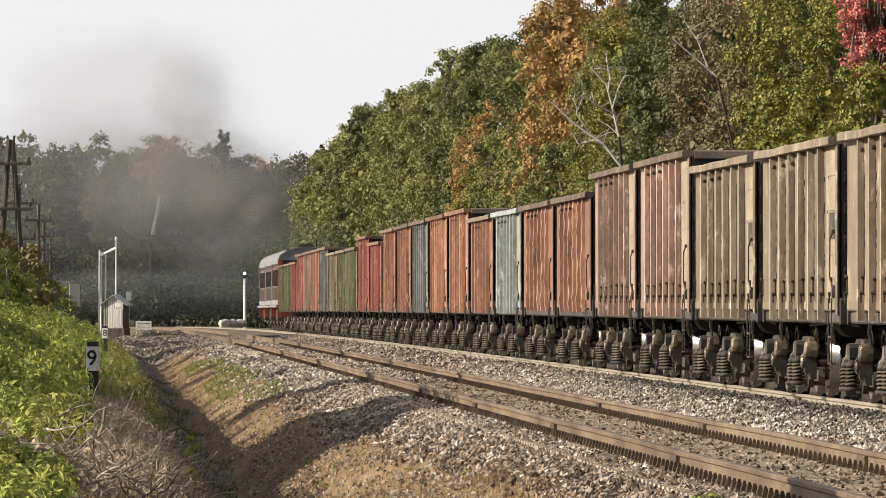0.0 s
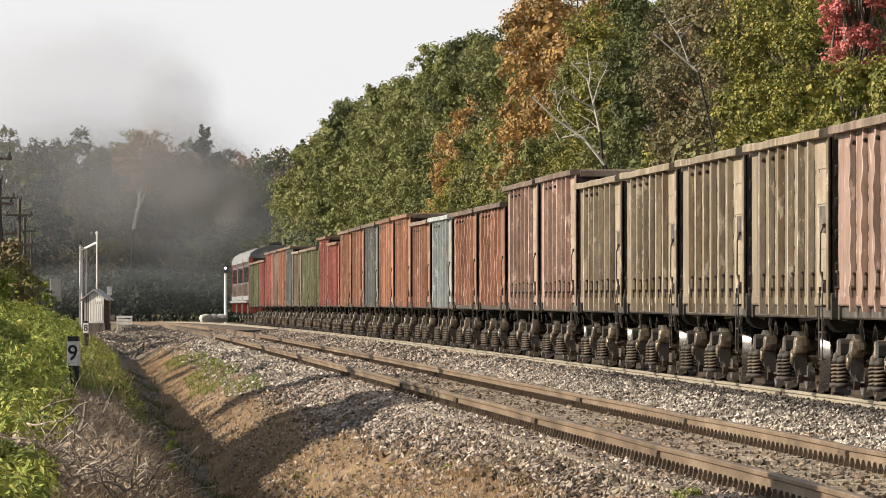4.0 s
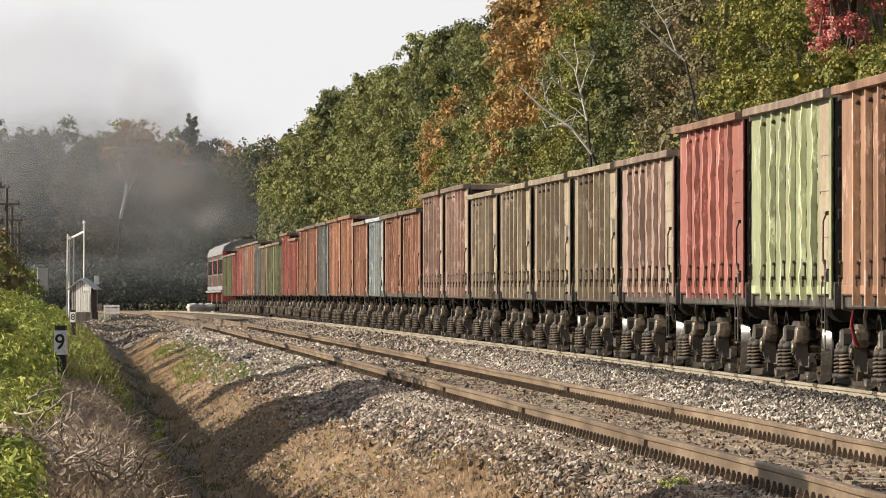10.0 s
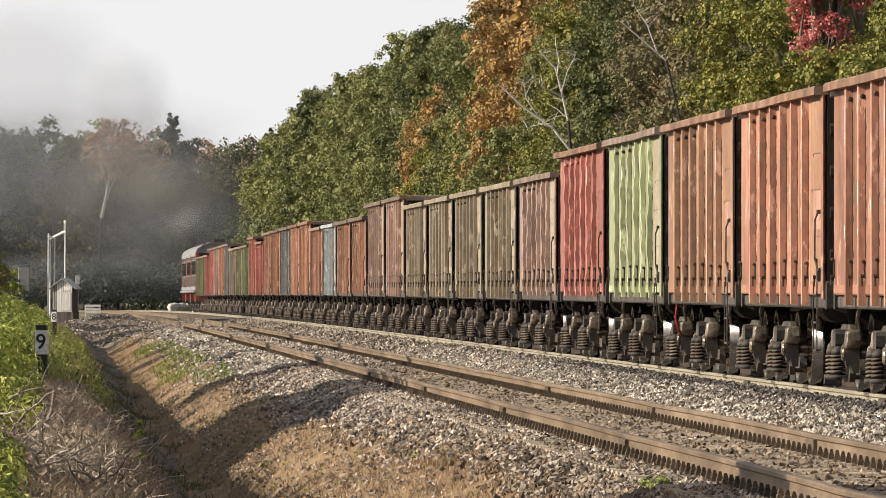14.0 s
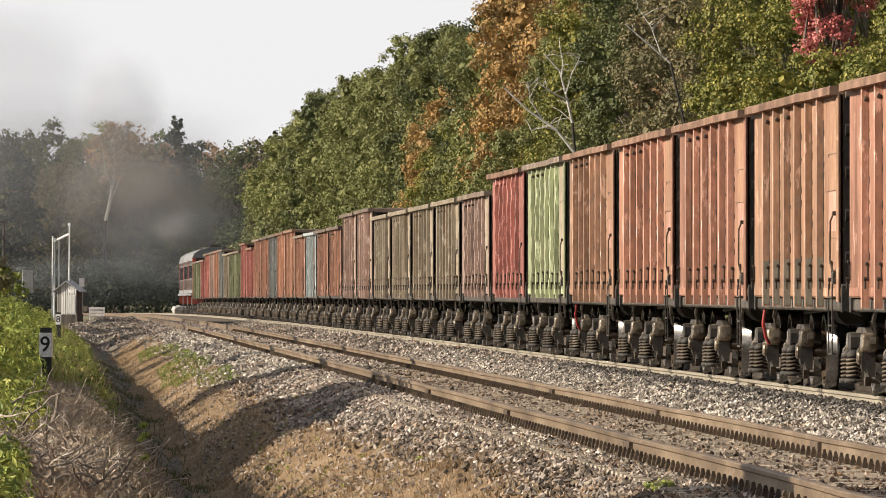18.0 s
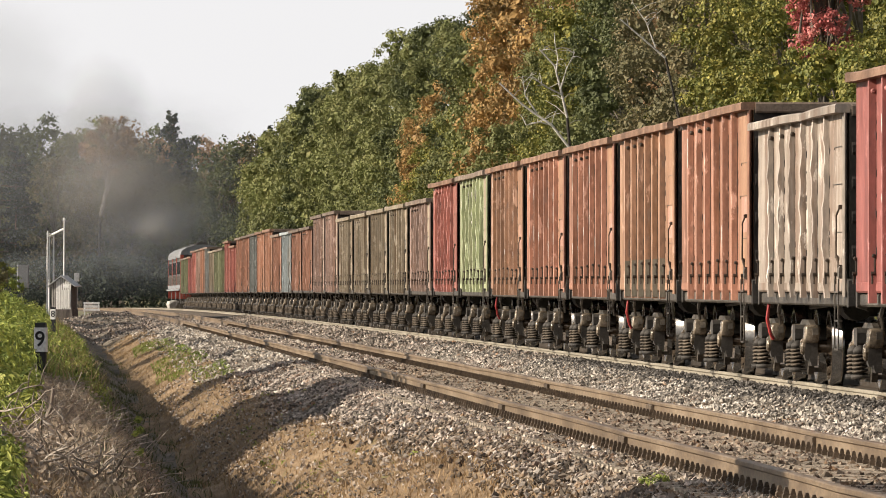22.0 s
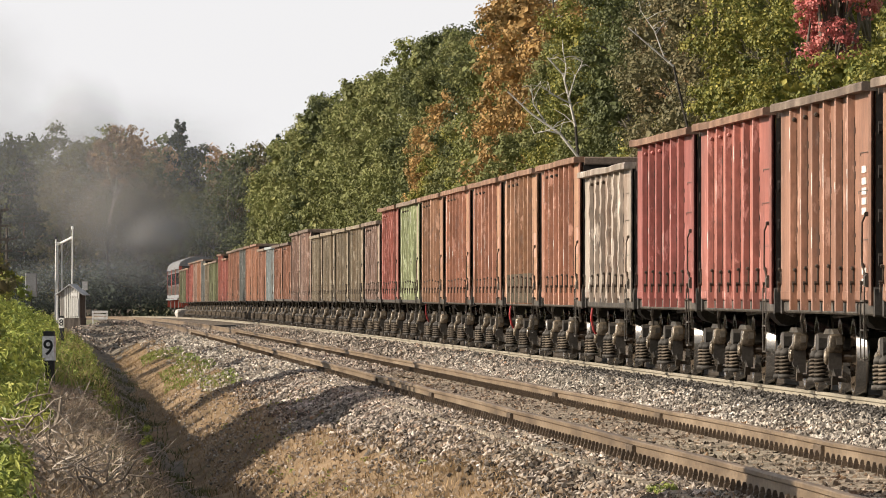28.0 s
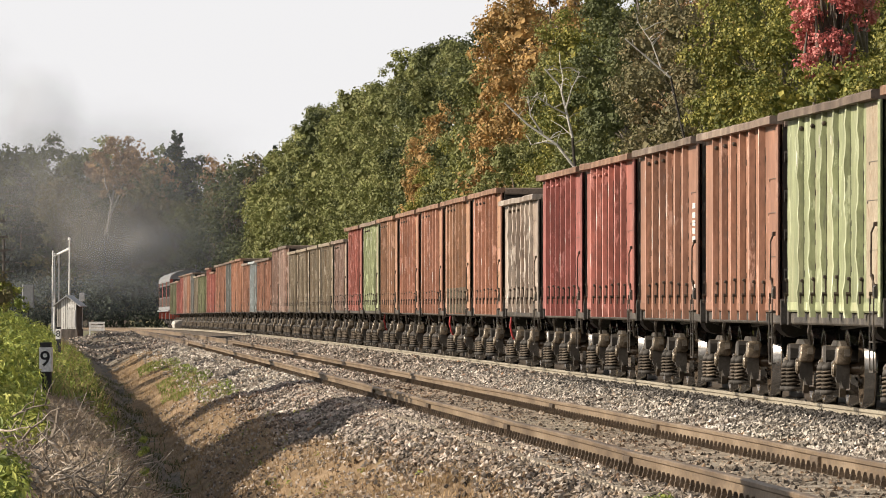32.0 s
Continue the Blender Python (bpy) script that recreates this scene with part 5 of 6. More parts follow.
def signal_box(x, y, z):
    b = thing("relay_cabinet", "grey metal relay cabinet on a post by the track", "cabinet", pose(x, y, z))
    part("post", Shape().box(-0.03, 0.03, -0.03, 0.03, -0.6, 0.6, 0.01), M_dark, b)
    part("cabinet_body", Shape().box(-0.26, 0.26, -0.2, 0.2, 0.55, 1.6, 0.03), M_enggrey, b)
    part("door", Shape().box(-0.23, 0.23, -0.215, -0.203, 0.6, 1.55), M_enggrey, b)


signal_box(-18.9, 420, 0.35)
sb = thing("signal_lamp_box", "small white box on a thin post", "signal box", pose(-17.1, 436, -0.3))
part("post", Shape().tube([(0, 0, -0.2), (0, 0, 1.5)], 0.04, 8), M_tin, sb)
part("box", Shape().box(-0.12, 0.12, -0.1, 0.1, 1.5, 1.9, 0.03), M_white, sb)


def barrier_stand():
    b = thing("barrier_stand", "white slatted barrier stand beside the crossing", "barrier", pose(-16.55, 440, -0.25))
    for x in (-0.33, 0.33):
        part("leg", Shape().box(x - 0.03, x + 0.03, -0.03, 0.03, -0.15, 0.45, 0.005), M_white, b)
    for z in (0.05, 0.2, 0.36):
        part("slat", Shape().box(-0.38, 0.38, -0.05, -0.03, z, z + 0.11, 0.005), M_white, b)


barrier_stand()


M_lit = bpy.data.materials.new("lit_signal_lens")
M_lit.use_nodes = True
M_lit.node_tree.nodes["Principled BSDF"].inputs["Emission Color"].default_value = (1.0, 0.97, 0.92, 1)
M_lit.node_tree.nodes["Principled BSDF"].inputs["Emission Strength"].default_value = 3.0


def mast(x, y, z):
    m = thing("signal_mast", "white concrete signal mast with a dark lamp head", "signal", pose(x, y, z))
    part("mast", Shape().tube([(0, 0, -0.5), (0, 0, 3.4)], [0.12, 0.10], 10), M_white, m)
    part("lamp_head", Shape().box(-0.18, 0.18, -0.16, 0.1, 3.4, 3.95, 0.05), M_dark, m)
    part("hood", Shape().tube([(0, -0.16, 3.75), (0, -0.36, 3.75)], 0.1, 10), M_dark, m)
    part("lens", Shape().lathe([(-0.02, 0.0), (-0.02, 0.085), (0.0, 0.09), (0.01, 0.0)], (0, -0.365, 3.75), 1, 12), M_lit, m, "lit white signal lens")


mast(-17.1, 640, -0.72)


M_pale = material("pale_limestone", [(0.30, 0.28, 0.25), (0.46, 0.44, 0.40)], 0.9, scale=2, fine=20, bump=0.6)


def rubble(x, y, z):
    for k in range(3):
        r = np.random.default_rng(k)
        s = Shape().lathe([(-0.2, 0.0), (-0.18, 0.22), (0.0, 0.34), (0.14, 0.22), (0.2, 0.0)], (0, 0, 0), 2, 9)
        s.v = [(a * (1 + 0.2 * float(r.normal())), b * (1 + 0.2 * float(r.normal())), c) for a, b, c in s.v]
        o = tagged(new("limestone_block", s.mesh("limestone_block", M_pale)), "rough white limestone block lying by the track", "stone", group="white blocks")
        o.matrix_basis = pose(x + k * 0.5, y + r.uniform(-1, 1), z + 0.2, 0, 0, k * 70) @ Matrix.Scale(1.5, 4)


rubble(-18.3, 636, -0.6)

# road over the crossing and its boarded hump
road = tagged(new("road", Shape().box(-60, 60, 452, 457, -0.30, -0.13).mesh("road", M_asphalt)), "dark asphalt road over the level crossing", "road", kind="structure")
road.location = (-8, 0, line_z(455) - 0.02)


def pole(x, y, z, h, double=False):
    p = thing("utility_pole", "tarred wooden utility pole with crossarms" if not double else "tarred A-shaped wooden utility pole with crossarms", "utility pole", pose(x, y, z, 0, 0, 4), group="line poles")
    if double:
        for s in (-1, 1):
            part("leg", Shape().tube([(s * 0.62, 0, -1), (s * 0.06, 0, h)], [0.13, 0.09], 8), M_pole, p)
    else:
        part("leg", Shape().tube([(0, 0, -1), (0, 0, h)], [0.12, 0.09], 8), M_pole, p)
    for z2, w in ((h - 0.95, 0.75), (h - 2.6, 0.8)):
        arm = part("crossarm", Shape().box(-w, w, -0.14, -0.04, z2, z2 + 0.12, 0.01), M_pole, p)
        for x2 in (-w + 0.1, w - 0.1):
            part("insulator", Shape().lathe([(z2 + 0.12, 0.0), (z2 + 0.12, 0.03), (z2 + 0.2, 0.055), (z2 + 0.3, 0.04), (z2 + 0.32, 0.0)], (x2, -0.09, 0), 2, 8), M_dark, arm)
    for x2 in (-0.12, 0.12):
        part("insulator", Shape().lathe([(h, 0.0), (h, 0.03), (h + 0.1, 0.05), (h + 0.17, 0.0)], (x2, 0, 0), 2, 8), M_dark, p)


pole(-17.65, 340, 0.2, 6.9, True)
pole(-22.0, 431, 0.0, 6.6)
pole(-25.1, 513, -0.3, 6.8)
pole(-29.6, 612, -0.6, 6.9)
pole(-34.3, 720, -0.9, 6.9)

# ---- exhaust smoke, in drifting soft shells ----
def smoke_material(name, shade, density, lump):
    m = bpy.data.materials.new(name)
    m.use_nodes = True
    nt = m.node_tree
    lk = nt.links.new
    bsdf = nt.nodes["Principled BSDF"]
    bsdf.inputs["Base Color"].default_value = (*shade, 1)
    bsdf.inputs["Roughness"].default_value = 1.0
    bsdf.inputs["Specular IOR Level"].default_value = 0.0
    co = node(nt, "ShaderNodeTexCoord")
    fl = node(nt, "ShaderNodeVectorMath")
    fl.operation = "MULTIPLY"
    fl.inputs[1].default_value = (1, 0, 1)
    lk(co.outputs["Object"], fl.inputs[0])
    oi = node(nt, "ShaderNodeObjectInfo")
    sh = node(nt, "ShaderNodeVectorMath")
    sh.operation = "MULTIPLY_ADD"
    sh.inputs[1].default_value = (31, 17, 43)
    lk(oi.outputs["Random"], sh.inputs[0])
    lk(fl.outputs[0], sh.inputs[2])
    no = node(nt, "ShaderNodeTexNoise", Scale=1.7, Detail=5.0, Roughness=0.6)
    lk(sh.outputs[0], no.inputs["Vector"])
    ln = node(nt, "ShaderNodeVectorMath")
    ln.operation = "LENGTH"
    lk(fl.outputs[0], ln.inputs[0])
    ad = node(nt, "ShaderNodeMath")
    ad.operation = "MULTIPLY_ADD"
    lk(no.outputs["Fac"], ad.inputs[0])
    ad.inputs[1].default_value = lump
    lk(ln.outputs["Value"], ad.inputs[2])
    mr = node(nt, "ShaderNodeMapRange")
    mr.interpolation_type = "SMOOTHERSTEP"
    for k, v in (("From Min", 0.25 + lump * 0.4), ("From Max", 0.8 + lump * 0.4), ("To Min", density), ("To Max", 0.0)):
        mr.inputs[k].default_value = v
    lk(ad.outputs[0], mr.inputs["Value"])
    tp = node(nt, "ShaderNodeBsdfTransparent")
    mx = node(nt, "ShaderNodeMixShader")
    lk(mr.outputs[0], mx.inputs[0])
    lk(tp.outputs[0], mx.inputs[1])
    lk(bsdf.outputs[0], mx.inputs[2])
    lk(mx.outputs[0], nt.nodes["Material Output"].inputs[0])
    return m


M_soot = smoke_material("dark_exhaust_smoke", (0.24, 0.23, 0.222), 0.58, 0.4)
M_thin = smoke_material("thin_grey_smoke", (0.38, 0.365, 0.355), 0.24, 0.4)
M_haze = smoke_material("drifting_smoke_haze", (0.31, 0.315, 0.335), 0.40, 0.25)

M_mist = smoke_material("low_smoke_mist", (0.38, 0.40, 0.44), 0.17, 0.2)


def shell(mat):
    v, f, n = [], [], 14
    for i in range(n + 1):
        for k in range(24):
            r, a = i / n * 0.95, 6.2832 * k / 24
            v.append((r * math.cos(a), -0.3 * math.cos(min(r, 1.0) * 1.5708) + 0.03 * math.sin(3 * a) * r, r * math.sin(a)))
    f = [(i * 24 + k, i * 24 + (k + 1) % 24, (i + 1) * 24 + (k + 1) % 24, (i + 1) * 24 + k) for i in range(n) for k in range(24)]
    return raw_mesh("puff", v, f, mat, True)


SHELLS = {"soot": shell(M_soot), "thin": shell(M_thin), "haze": shell(M_haze), "mist": shell(M_mist)}
SMOKE = []
# kind, depth, half width and height, and the way: seconds, right and up (all in thousandths of the depth)
PUFFS = [
    ("haze", 944, 36, 16, [(0, -41, 11), (32, -42, 11)]), ("mist", 938, 30, 5, [(0, -36, 0.5), (32, -38, 0.5)]),
    ("haze", 900, 24, 11, [(0, -32, 11), (6, -35, 11), (14, -50, 12), (22, -72, 13), (32, -95, 14)]),
    ("mist", 610, 17, 8, [(0, -24, 4), (32, -31, 4)]),
    ("soot", 884, 12.5, 7.5, [(0, -27, 10.5), (8, -28, 10), (15, -28, 9.5), (19, -30.5, 9.5), (25, -33.5, 8.5), (32, -35, 6.5)]),
    ("soot", 890, 5.5, 4.0, [(0, -24, 9), (6, -25, 7.5), (12, -25.8, 6.5), (18, -28, 6), (25, -31, 5.5), (32, -32.6, 6)]),
    ("thin", 902, 12, 9, [(0, -31, 15), (16, -33, 13), (32, -42, 11)]), ("thin", 908, 24, 15, [(0, -40, 21), (32, -60, 22)]),
    ("thin", 914, 8, 9, [(0, -33, 21.8), (5.5, -32, 20), (14.5, -34.3, 20), (28, -40, 18), (32, -44, 20)]), ("thin", 920, 10, 9, [(0, -35, 10), (32, -37.5, 8.5)]),
]
for kind, y, w, h, way in PUFFS:
    p = tagged(new("smoke_puff", SHELLS[kind]), {"soot": "dark sooty exhaust smoke drifting from the engine", "thin": "thin grey exhaust smoke drifting upwards", "haze": "pale smoke haze hanging before the wood", "mist": "faint smoke mist lying along the line"}[kind], "smoke", "smoke of the engine")
    p.scale = (w / 1000 * y, 6.0, h / 1000 * y)
    SMOKE.append((p, [(t, x / 1000 * y, y + t * 0.2, 1.27 + z / 1000 * y) for t, x, z in way]))

# ---- weeds, brush and litter ----
LEAVES["weed"] = leaf_material("weed_leaves", [(0.04, 0.055, 0.014), (0.125, 0.16, 0.036), (0.27, 0.295, 0.065), (0.44, 0.42, 0.13)], 0.45, 1.4)
LEAVES["straw"] = leaf_material("dry_grass", [(0.14, 0.10, 0.045), (0.24, 0.18, 0.08), (0.32, 0.25, 0.12)])
LEAVES["turf"] = leaf_material("short_turf", [(0.075, 0.11, 0.025), (0.155, 0.20, 0.045), (0.27, 0.28, 0.085)], 0.5)
LEAVES["fallen"] = leaf_material("fallen_leaves", [(0.10, 0.08, 0.06), (0.26, 0.205, 0.15), (0.48, 0.39, 0.30)])
LEAVES["stalk"] = leaf_material("grey_dead_stalks", [(0.13, 0.10, 0.07), (0.29, 0.225, 0.155), (0.52, 0.43, 0.32)], 0.6)
LEAVES["brown"] = leaf_material("brown_stalks", [(0.13, 0.09, 0.048), (0.25, 0.172, 0.092), (0.38, 0.275, 0.16)])
rng = np.random.default_rng(17)


def scatter(count, u0, u1, y0, y1, lean=1.0):
    """Random places beside the near rail: u, y."""
    return rng.uniform(u0, u1, count), y0 + (y1 - y0) * rng.random(count) ** lean


def blades(name, label, mat, u, y, height, width, droop=0.35):
    """Grass blades, each a narrow bent strip of two faces."""
    n = len(u)
    base = np.stack([beside(u, y), y, ground_z(u, y) - 0.02], 1)
    h = height * rng.uniform(0.45, 1.2, n)
    a = rng.uniform(0, 6.2832, n)
    side = np.stack([np.cos(a), np.sin(a), np.zeros(n)], 1) * (width * rng.uniform(0.6, 1.3, n))[:, None]
    b = rng.uniform(0, 6.2832, n)
    lean = np.stack([np.cos(b), np.sin(b), np.zeros(n)], 1) * (h * droop * rng.random(n))[:, None]
    mid = base + lean * 0.35 + np.stack([np.zeros(n), np.zeros(n), h * 0.6], 1)
    tip = base + lean + np.stack([np.zeros(n), np.zeros(n), h], 1)
    v = np.stack([base - side, base + side, mid + side * 0.7, tip, mid - side * 0.7], 1).reshape(-1, 3)
    i = np.arange(n) * 5
    f = np.concatenate([np.stack([i, i + 1, i + 2], 1), np.stack([i, i + 2, i + 4], 1), np.stack([i + 4, i + 2, i + 3], 1)])
    return tagged(new(name, raw_mesh(name, v, f, mat)), label, "grass", kind="stuff")


def leafy(name, label, mat, u, y, lift, radius, leaves, size, category="weeds"):
    c = np.stack([beside(u, y), y, ground_z(u, y) + lift], 1)
    v, f = leaf_cloud(rng, c, radius, leaves, size, 0.2 if category == "weeds" else 0.4)
    return tagged(new(name, raw_mesh(name, v, f, mat)), label, category, kind="stuff")


# leafy weeds on the bank, in stepped clumps
u, y = scatter(460, -8.5, -4.95, 100, 330, 1.3)
keep = ~((y < 128) & (u > -5.3)) & (~((y > 112) & (y < 131) & (u > -5.6)))
u, y = u[keep], y[keep]
hh = np.clip(0.25 + 0.28 * (-u - 4.7), 0.2, 0.85) * rng.uniform(0.5, 1.25, len(u))
leafy("bank_weeds", "bright green leafy weeds covering the bank", LEAVES["weed"], u, y, hh, 0.24 + 0.2 * rng.random(len(u)), 70000, 0.10)
u, y = scatter(90, -5.9, -5.18, 52, 66)
leafy("bank_weeds", "bright green leafy weeds at the bank's edge", LEAVES["weed"], u, y, 0.05 + 0.15 * rng.random(90), np.full(90, 0.16), 9000, 0.07)
u, y = scatter(14000, -8.5, -4.1, 130, 330, 1.3)
keep = waves(u * 1.9, y * 0.3, 3.0) > 0.0
blades("tall_grass", "tall yellowing grass between the weeds", LEAVES["straw"], u[keep], y[keep], 0.42, 0.008, 0.9)
u, y = scatter(9000, -6.2, -3.8, 128, 330, 1.2)
keep = waves(u * 1.6, y * 0.25, 9.0) > -0.2
blades("green_grass", "green grass on the side of the ditch", LEAVES["turf"], u[keep], y[keep], 0.3, 0.010, 0.8)
u, y = scatter(70000, -3.0, -0.85, 58, 330, 1.7)
keep = (u < -1.45 + 0.5 * np.clip((122 - y) / 30, 0, 1))
u, y = u[keep], y[keep]
blades("dry_grass", "short brown dry grass on the berm", LEAVES["brown"], u, y, 0.085, 0.006, 1.3)
u, y = scatter(24000, -2.4, -1.2, 176, 290)
keep = waves(u * 1.2, y * 0.12, 7.0) > -0.15
blades("short_turf", "patches of short green grass beside the ballast", LEAVES["turf"], u[keep], y[keep], 0.085, 0.011, 1.2)
u, y = scatter(11000, -5.0, -3.6, 60, 240, 1.4)
blades("dead_stalks", "dead brown stalks on the ditch side", LEAVES["stalk"], u, y, 0.17, 0.006, 1.6)
u, y = scatter(12000, -4.5, -2.9, 60, 260, 1.4)
blades("ditch_grass", "dark matted grass in the bottom of the ditch", LEAVES["dark"], u, y, 0.13, 0.007, 1.3)
u, y = scatter(130, -4.5, -3.2, 110, 260)
leafy("ditch_weeds", "sparse dark weeds in the ditch", LEAVES["dark"], u, y, 0.05 + 0.08 * rng.random(130), np.full(130, 0.16), 2200, 0.06)
u, y = scatter(300, -5.2, -4.0, 131, 290)
leafy("bank_weeds", "yellow-green weeds along the edge of the ditch", LEAVES["weed"], u, y, 0.06 + 0.2 * rng.random(300), np.full(300, 0.2), 13000, 0.08)
u, y = scatter(130, -5.9, -5.08, 80, 127)
leafy("bank_weeds", "bright green leafy weeds before the number post", LEAVES["weed"], u, y, 0.06 + 0.3 * rng.random(130), np.full(130, 0.2), 14000, 0.085)
u, y = scatter(7, -4.02, -3.92, 94.6, 95.4)
leafy("weed_plant", "single upright green weed in the ditch", LEAVES["weed"], u, y, np.linspace(0.08, 0.62, 7), np.full(7, 0.05), 420, 0.042)
u, y = scatter(5200, -5.3, -3.9, 84, 131)
blades("dead_stalks", "matted brown dead stalks behind the brushwood", LEAVES["stalk"], u, y, 0.16, 0.006, 1.4)
u, y = scatter(3000, -5.9, -4.6, 52, 70)
blades("dead_stalks", "matted brown dead grass at the bank's edge", LEAVES["brown"], u, y, 0.12, 0.006, 1.4)
u, y = scatter(500, -6.0, -4.6, 50, 72)
leafy("leaf_litter", "brown leaf litter at the bank's edge", LEAVES["fallen"], u, y, np.full(500, 0.0), np.full(500, 0.14), 6000, 0.05, "leaf litter")
u, y = scatter(6, -0.62, -0.48, 66.7, 67.4)
leafy("weed_tuft", "small yellow-green weed tuft in the ballast", LEAVES["weed"], u, y, np.full(6, 0.04), np.full(6, 0.07), 160, 0.05)
u, y = scatter(90, -2.4, -1.0, 90, 150)
leafy("weed_tuft", "scattered low weeds in the ballast shoulder", LEAVES["weed"], u, y, np.full(90, 0.02), np.full(90, 0.07), 1100, 0.045)
# leaf litter
u, y = scatter(900, -5.4, -3.9, 62, 170)
leafy("leaf_litter", "dry fallen leaves on the bank and berm", LEAVES["fallen"], u, y, np.full(900, 0.0), np.full(900, 0.16), 7000, 0.055, "leaf litter")

u, y = scatter(700, -6.6, -4.3, 62, 128)
leafy("leaf_litter", "thick brown leaf litter round the brushwood heap", LEAVES["fallen"], u, y, np.full(700, 0.02), np.full(700, 0.2), 9000, 0.06, "leaf litter")
u, y = scatter(700, -2.6, -1.5, 58, 150)
leafy("leaf_litter", "fallen leaves in the dry grass of the berm", LEAVES["fallen"], u, y, np.full(700, 0.0), np.full(700, 0.13), 5000, 0.05, "leaf litter")
BUSH = [broadleaf(90 + i, 2.8, 1.1, 0.3, 3200, 0.095, 14) for i in range(2)]
for i, (u1, y1, h, leaf) in enumerate(((-7.2, 205, 2.3, "weed"), (-6.9, 222, 2.6, "sage"), (-7.6, 240, 3.0, "sage"), (-7.9, 262, 2.6, "green"), (-7.0, 285, 2.4, "yellow"), (-8.2, 300, 3.2, "fresh"), (-6.6, 320, 2.0, "weed"), (-8.0, 180, 2.2, "yellow"))):
    plant_tree(BUSH[i % 2], leaf, (float(beside(u1, y1)), y1, float(ground_z(u1, y1))), "bush", "leafy green bush growing on the bank", "bush", scale=h / 2.8, turn=50.0 * i, group="bushes on the bank")
# undergrowth in front of the far wood and under the near one
n = 420
c = np.stack([rng.uniform(-90, 8, n), rng.uniform(955, 972, n), rng.uniform(-1.8, 3.2, n)], 1)
v, f = leaf_cloud(rng, c, np.full(n, 1.7), 42000, 0.36)
tagged(new("undergrowth", raw_mesh("undergrowth", v, f, LEAVES["pine"])), "dark undergrowth along the edge of the distant wood", "undergrowth", kind="stuff")
y = rng.uniform(232, 860, 700)
c = np.stack([line_x(y) + rng.uniform(8.5, 11, 700), y, rng.uniform(0.2, 5.0, 700)], 1)
v, f = leaf_cloud(rng, c, np.full(700, 1.25), 45000, 0.22)
tagged(new("undergrowth", raw_mesh("undergrowth", v, f, LEAVES["green"])), "green shrubs under the edge of the wood", "undergrowth", kind="stuff")

M_deadwood = material("dead_wood", [(0.13, 0.105, 0.08), (0.28, 0.235, 0.19), (0.56, 0.50, 0.43)], 0.9, scale=3, fine=30, stretch=(3, 3, 1), bump=0.4, obj=0.25)


def branch(length, thick, forks):
    s = Shape()
    pts = [Vector((0, 0, 0))]
    d = Vector((1, 0, 0))
    for k in range(5):
        d = (d + Vector((0.0, float(rng.normal(0, 0.42)), float(rng.normal(0, 0.30))))).normalized()
        pts.append(pts[-1] + d * length / 5)
    s.tube(pts, list(np.linspace(thick, thick * 0.3, 6)), 6)
    for k in range(forks):
        p = pts[1 + k % 4]
        q = Vector((float(rng.uniform(0.3, 1)), float(rng.normal(0, 0.6)), float(rng.normal(0.1, 0.5)))).normalized() * length * float(rng.uniform(0.2, 0.45))
        s.tube([p, p + q * 0.5 + Vector((0, 0, 0.02)), p + q], [thick * 0.5, thick * 0.35, thick * 0.15], 5)
    return s


for i in range(75):
    u1, y1 = float(rng.uniform(-5.2, -4.0)), float(rng.uniform(62, 82))
    L = float(rng.uniform(0.25, 0.62))
    ob = tagged(new("dead_branch", branch(L, float(rng.uniform(0.005, 0.014)), int(rng.integers(2, 5))).mesh("dead_branch", M_deadwood, True)), "bare dry branch lying in a brushwood heap", "branch", group="brushwood heap")
    ob.matrix_basis = pose(float(beside(u1, y1)) - L * 0.4, y1, float(ground_z(u1, y1)) + float(rng.uniform(0.05, 0.26)), 0, float(rng.uniform(-38, 8)), float(rng.uniform(-180, 180)))
s = Shape()
for i in range(420):
    u1, y1 = float(rng.uniform(-5.2, -3.6)), float(rng.uniform(64, 130))
    p = Vector((float(beside(u1, y1)), y1, float(ground_z(u1, y1)) + 0.02))
    q = Vector((float(rng.normal(0, 1)), float(rng.normal(0, 1)), abs(float(rng.normal(0, 0.3))))).normalized() * float(rng.uniform(0.15, 0.5))
    s.tube([p, p + q * 0.5, p + q], [0.006, 0.005, 0.003], 4)
tagged(new("twigs", s.mesh("twigs", M_deadwood)), "thin dry twigs strewn over the bank", "twigs", kind="stuff")
stump = thing("tree_stump", "short grey weathered stump on the bank", "stump", pose(float(beside(-5.0, 84)), 84, float(ground_z(-5.0, 84))))
part("stub", Shape().tube([(0, 0, -0.2), (0.01, 0, 0.1), (0.0, 0.02, 0.22)], [0.05, 0.04, 0.035], 8), M_deadwood, stump)
part("side_shoot", Shape().tube([(0.02, 0, 0.0), (0.12, 0, 0.2), (0.14, 0, 0.4)], [0.03, 0.025, 0.015], 6), M_deadwood, stump)

# ---- ballast, sleepers and fastenings ----
M_stone_deepbrown = material("deep_brown_stone", [(0.08, 0.065, 0.05), (0.18, 0.145, 0.11), (0.34, 0.285, 0.225)], 0.9, scale=0.7, fine=30, bump=0.4, island=0.8, stain=(0.16, 0.10, 0.055), stain_at=0.5)
# oily beside the loaded track; between its rails the dark stands for shade
M_stone_dark = material("oily_and_shaded_stone", [(0.045, 0.04, 0.035), (0.10, 0.09, 0.08), (0.17, 0.155, 0.14)], 0.7, scale=0.8, fine=30, bump=0.4, island=0.7)


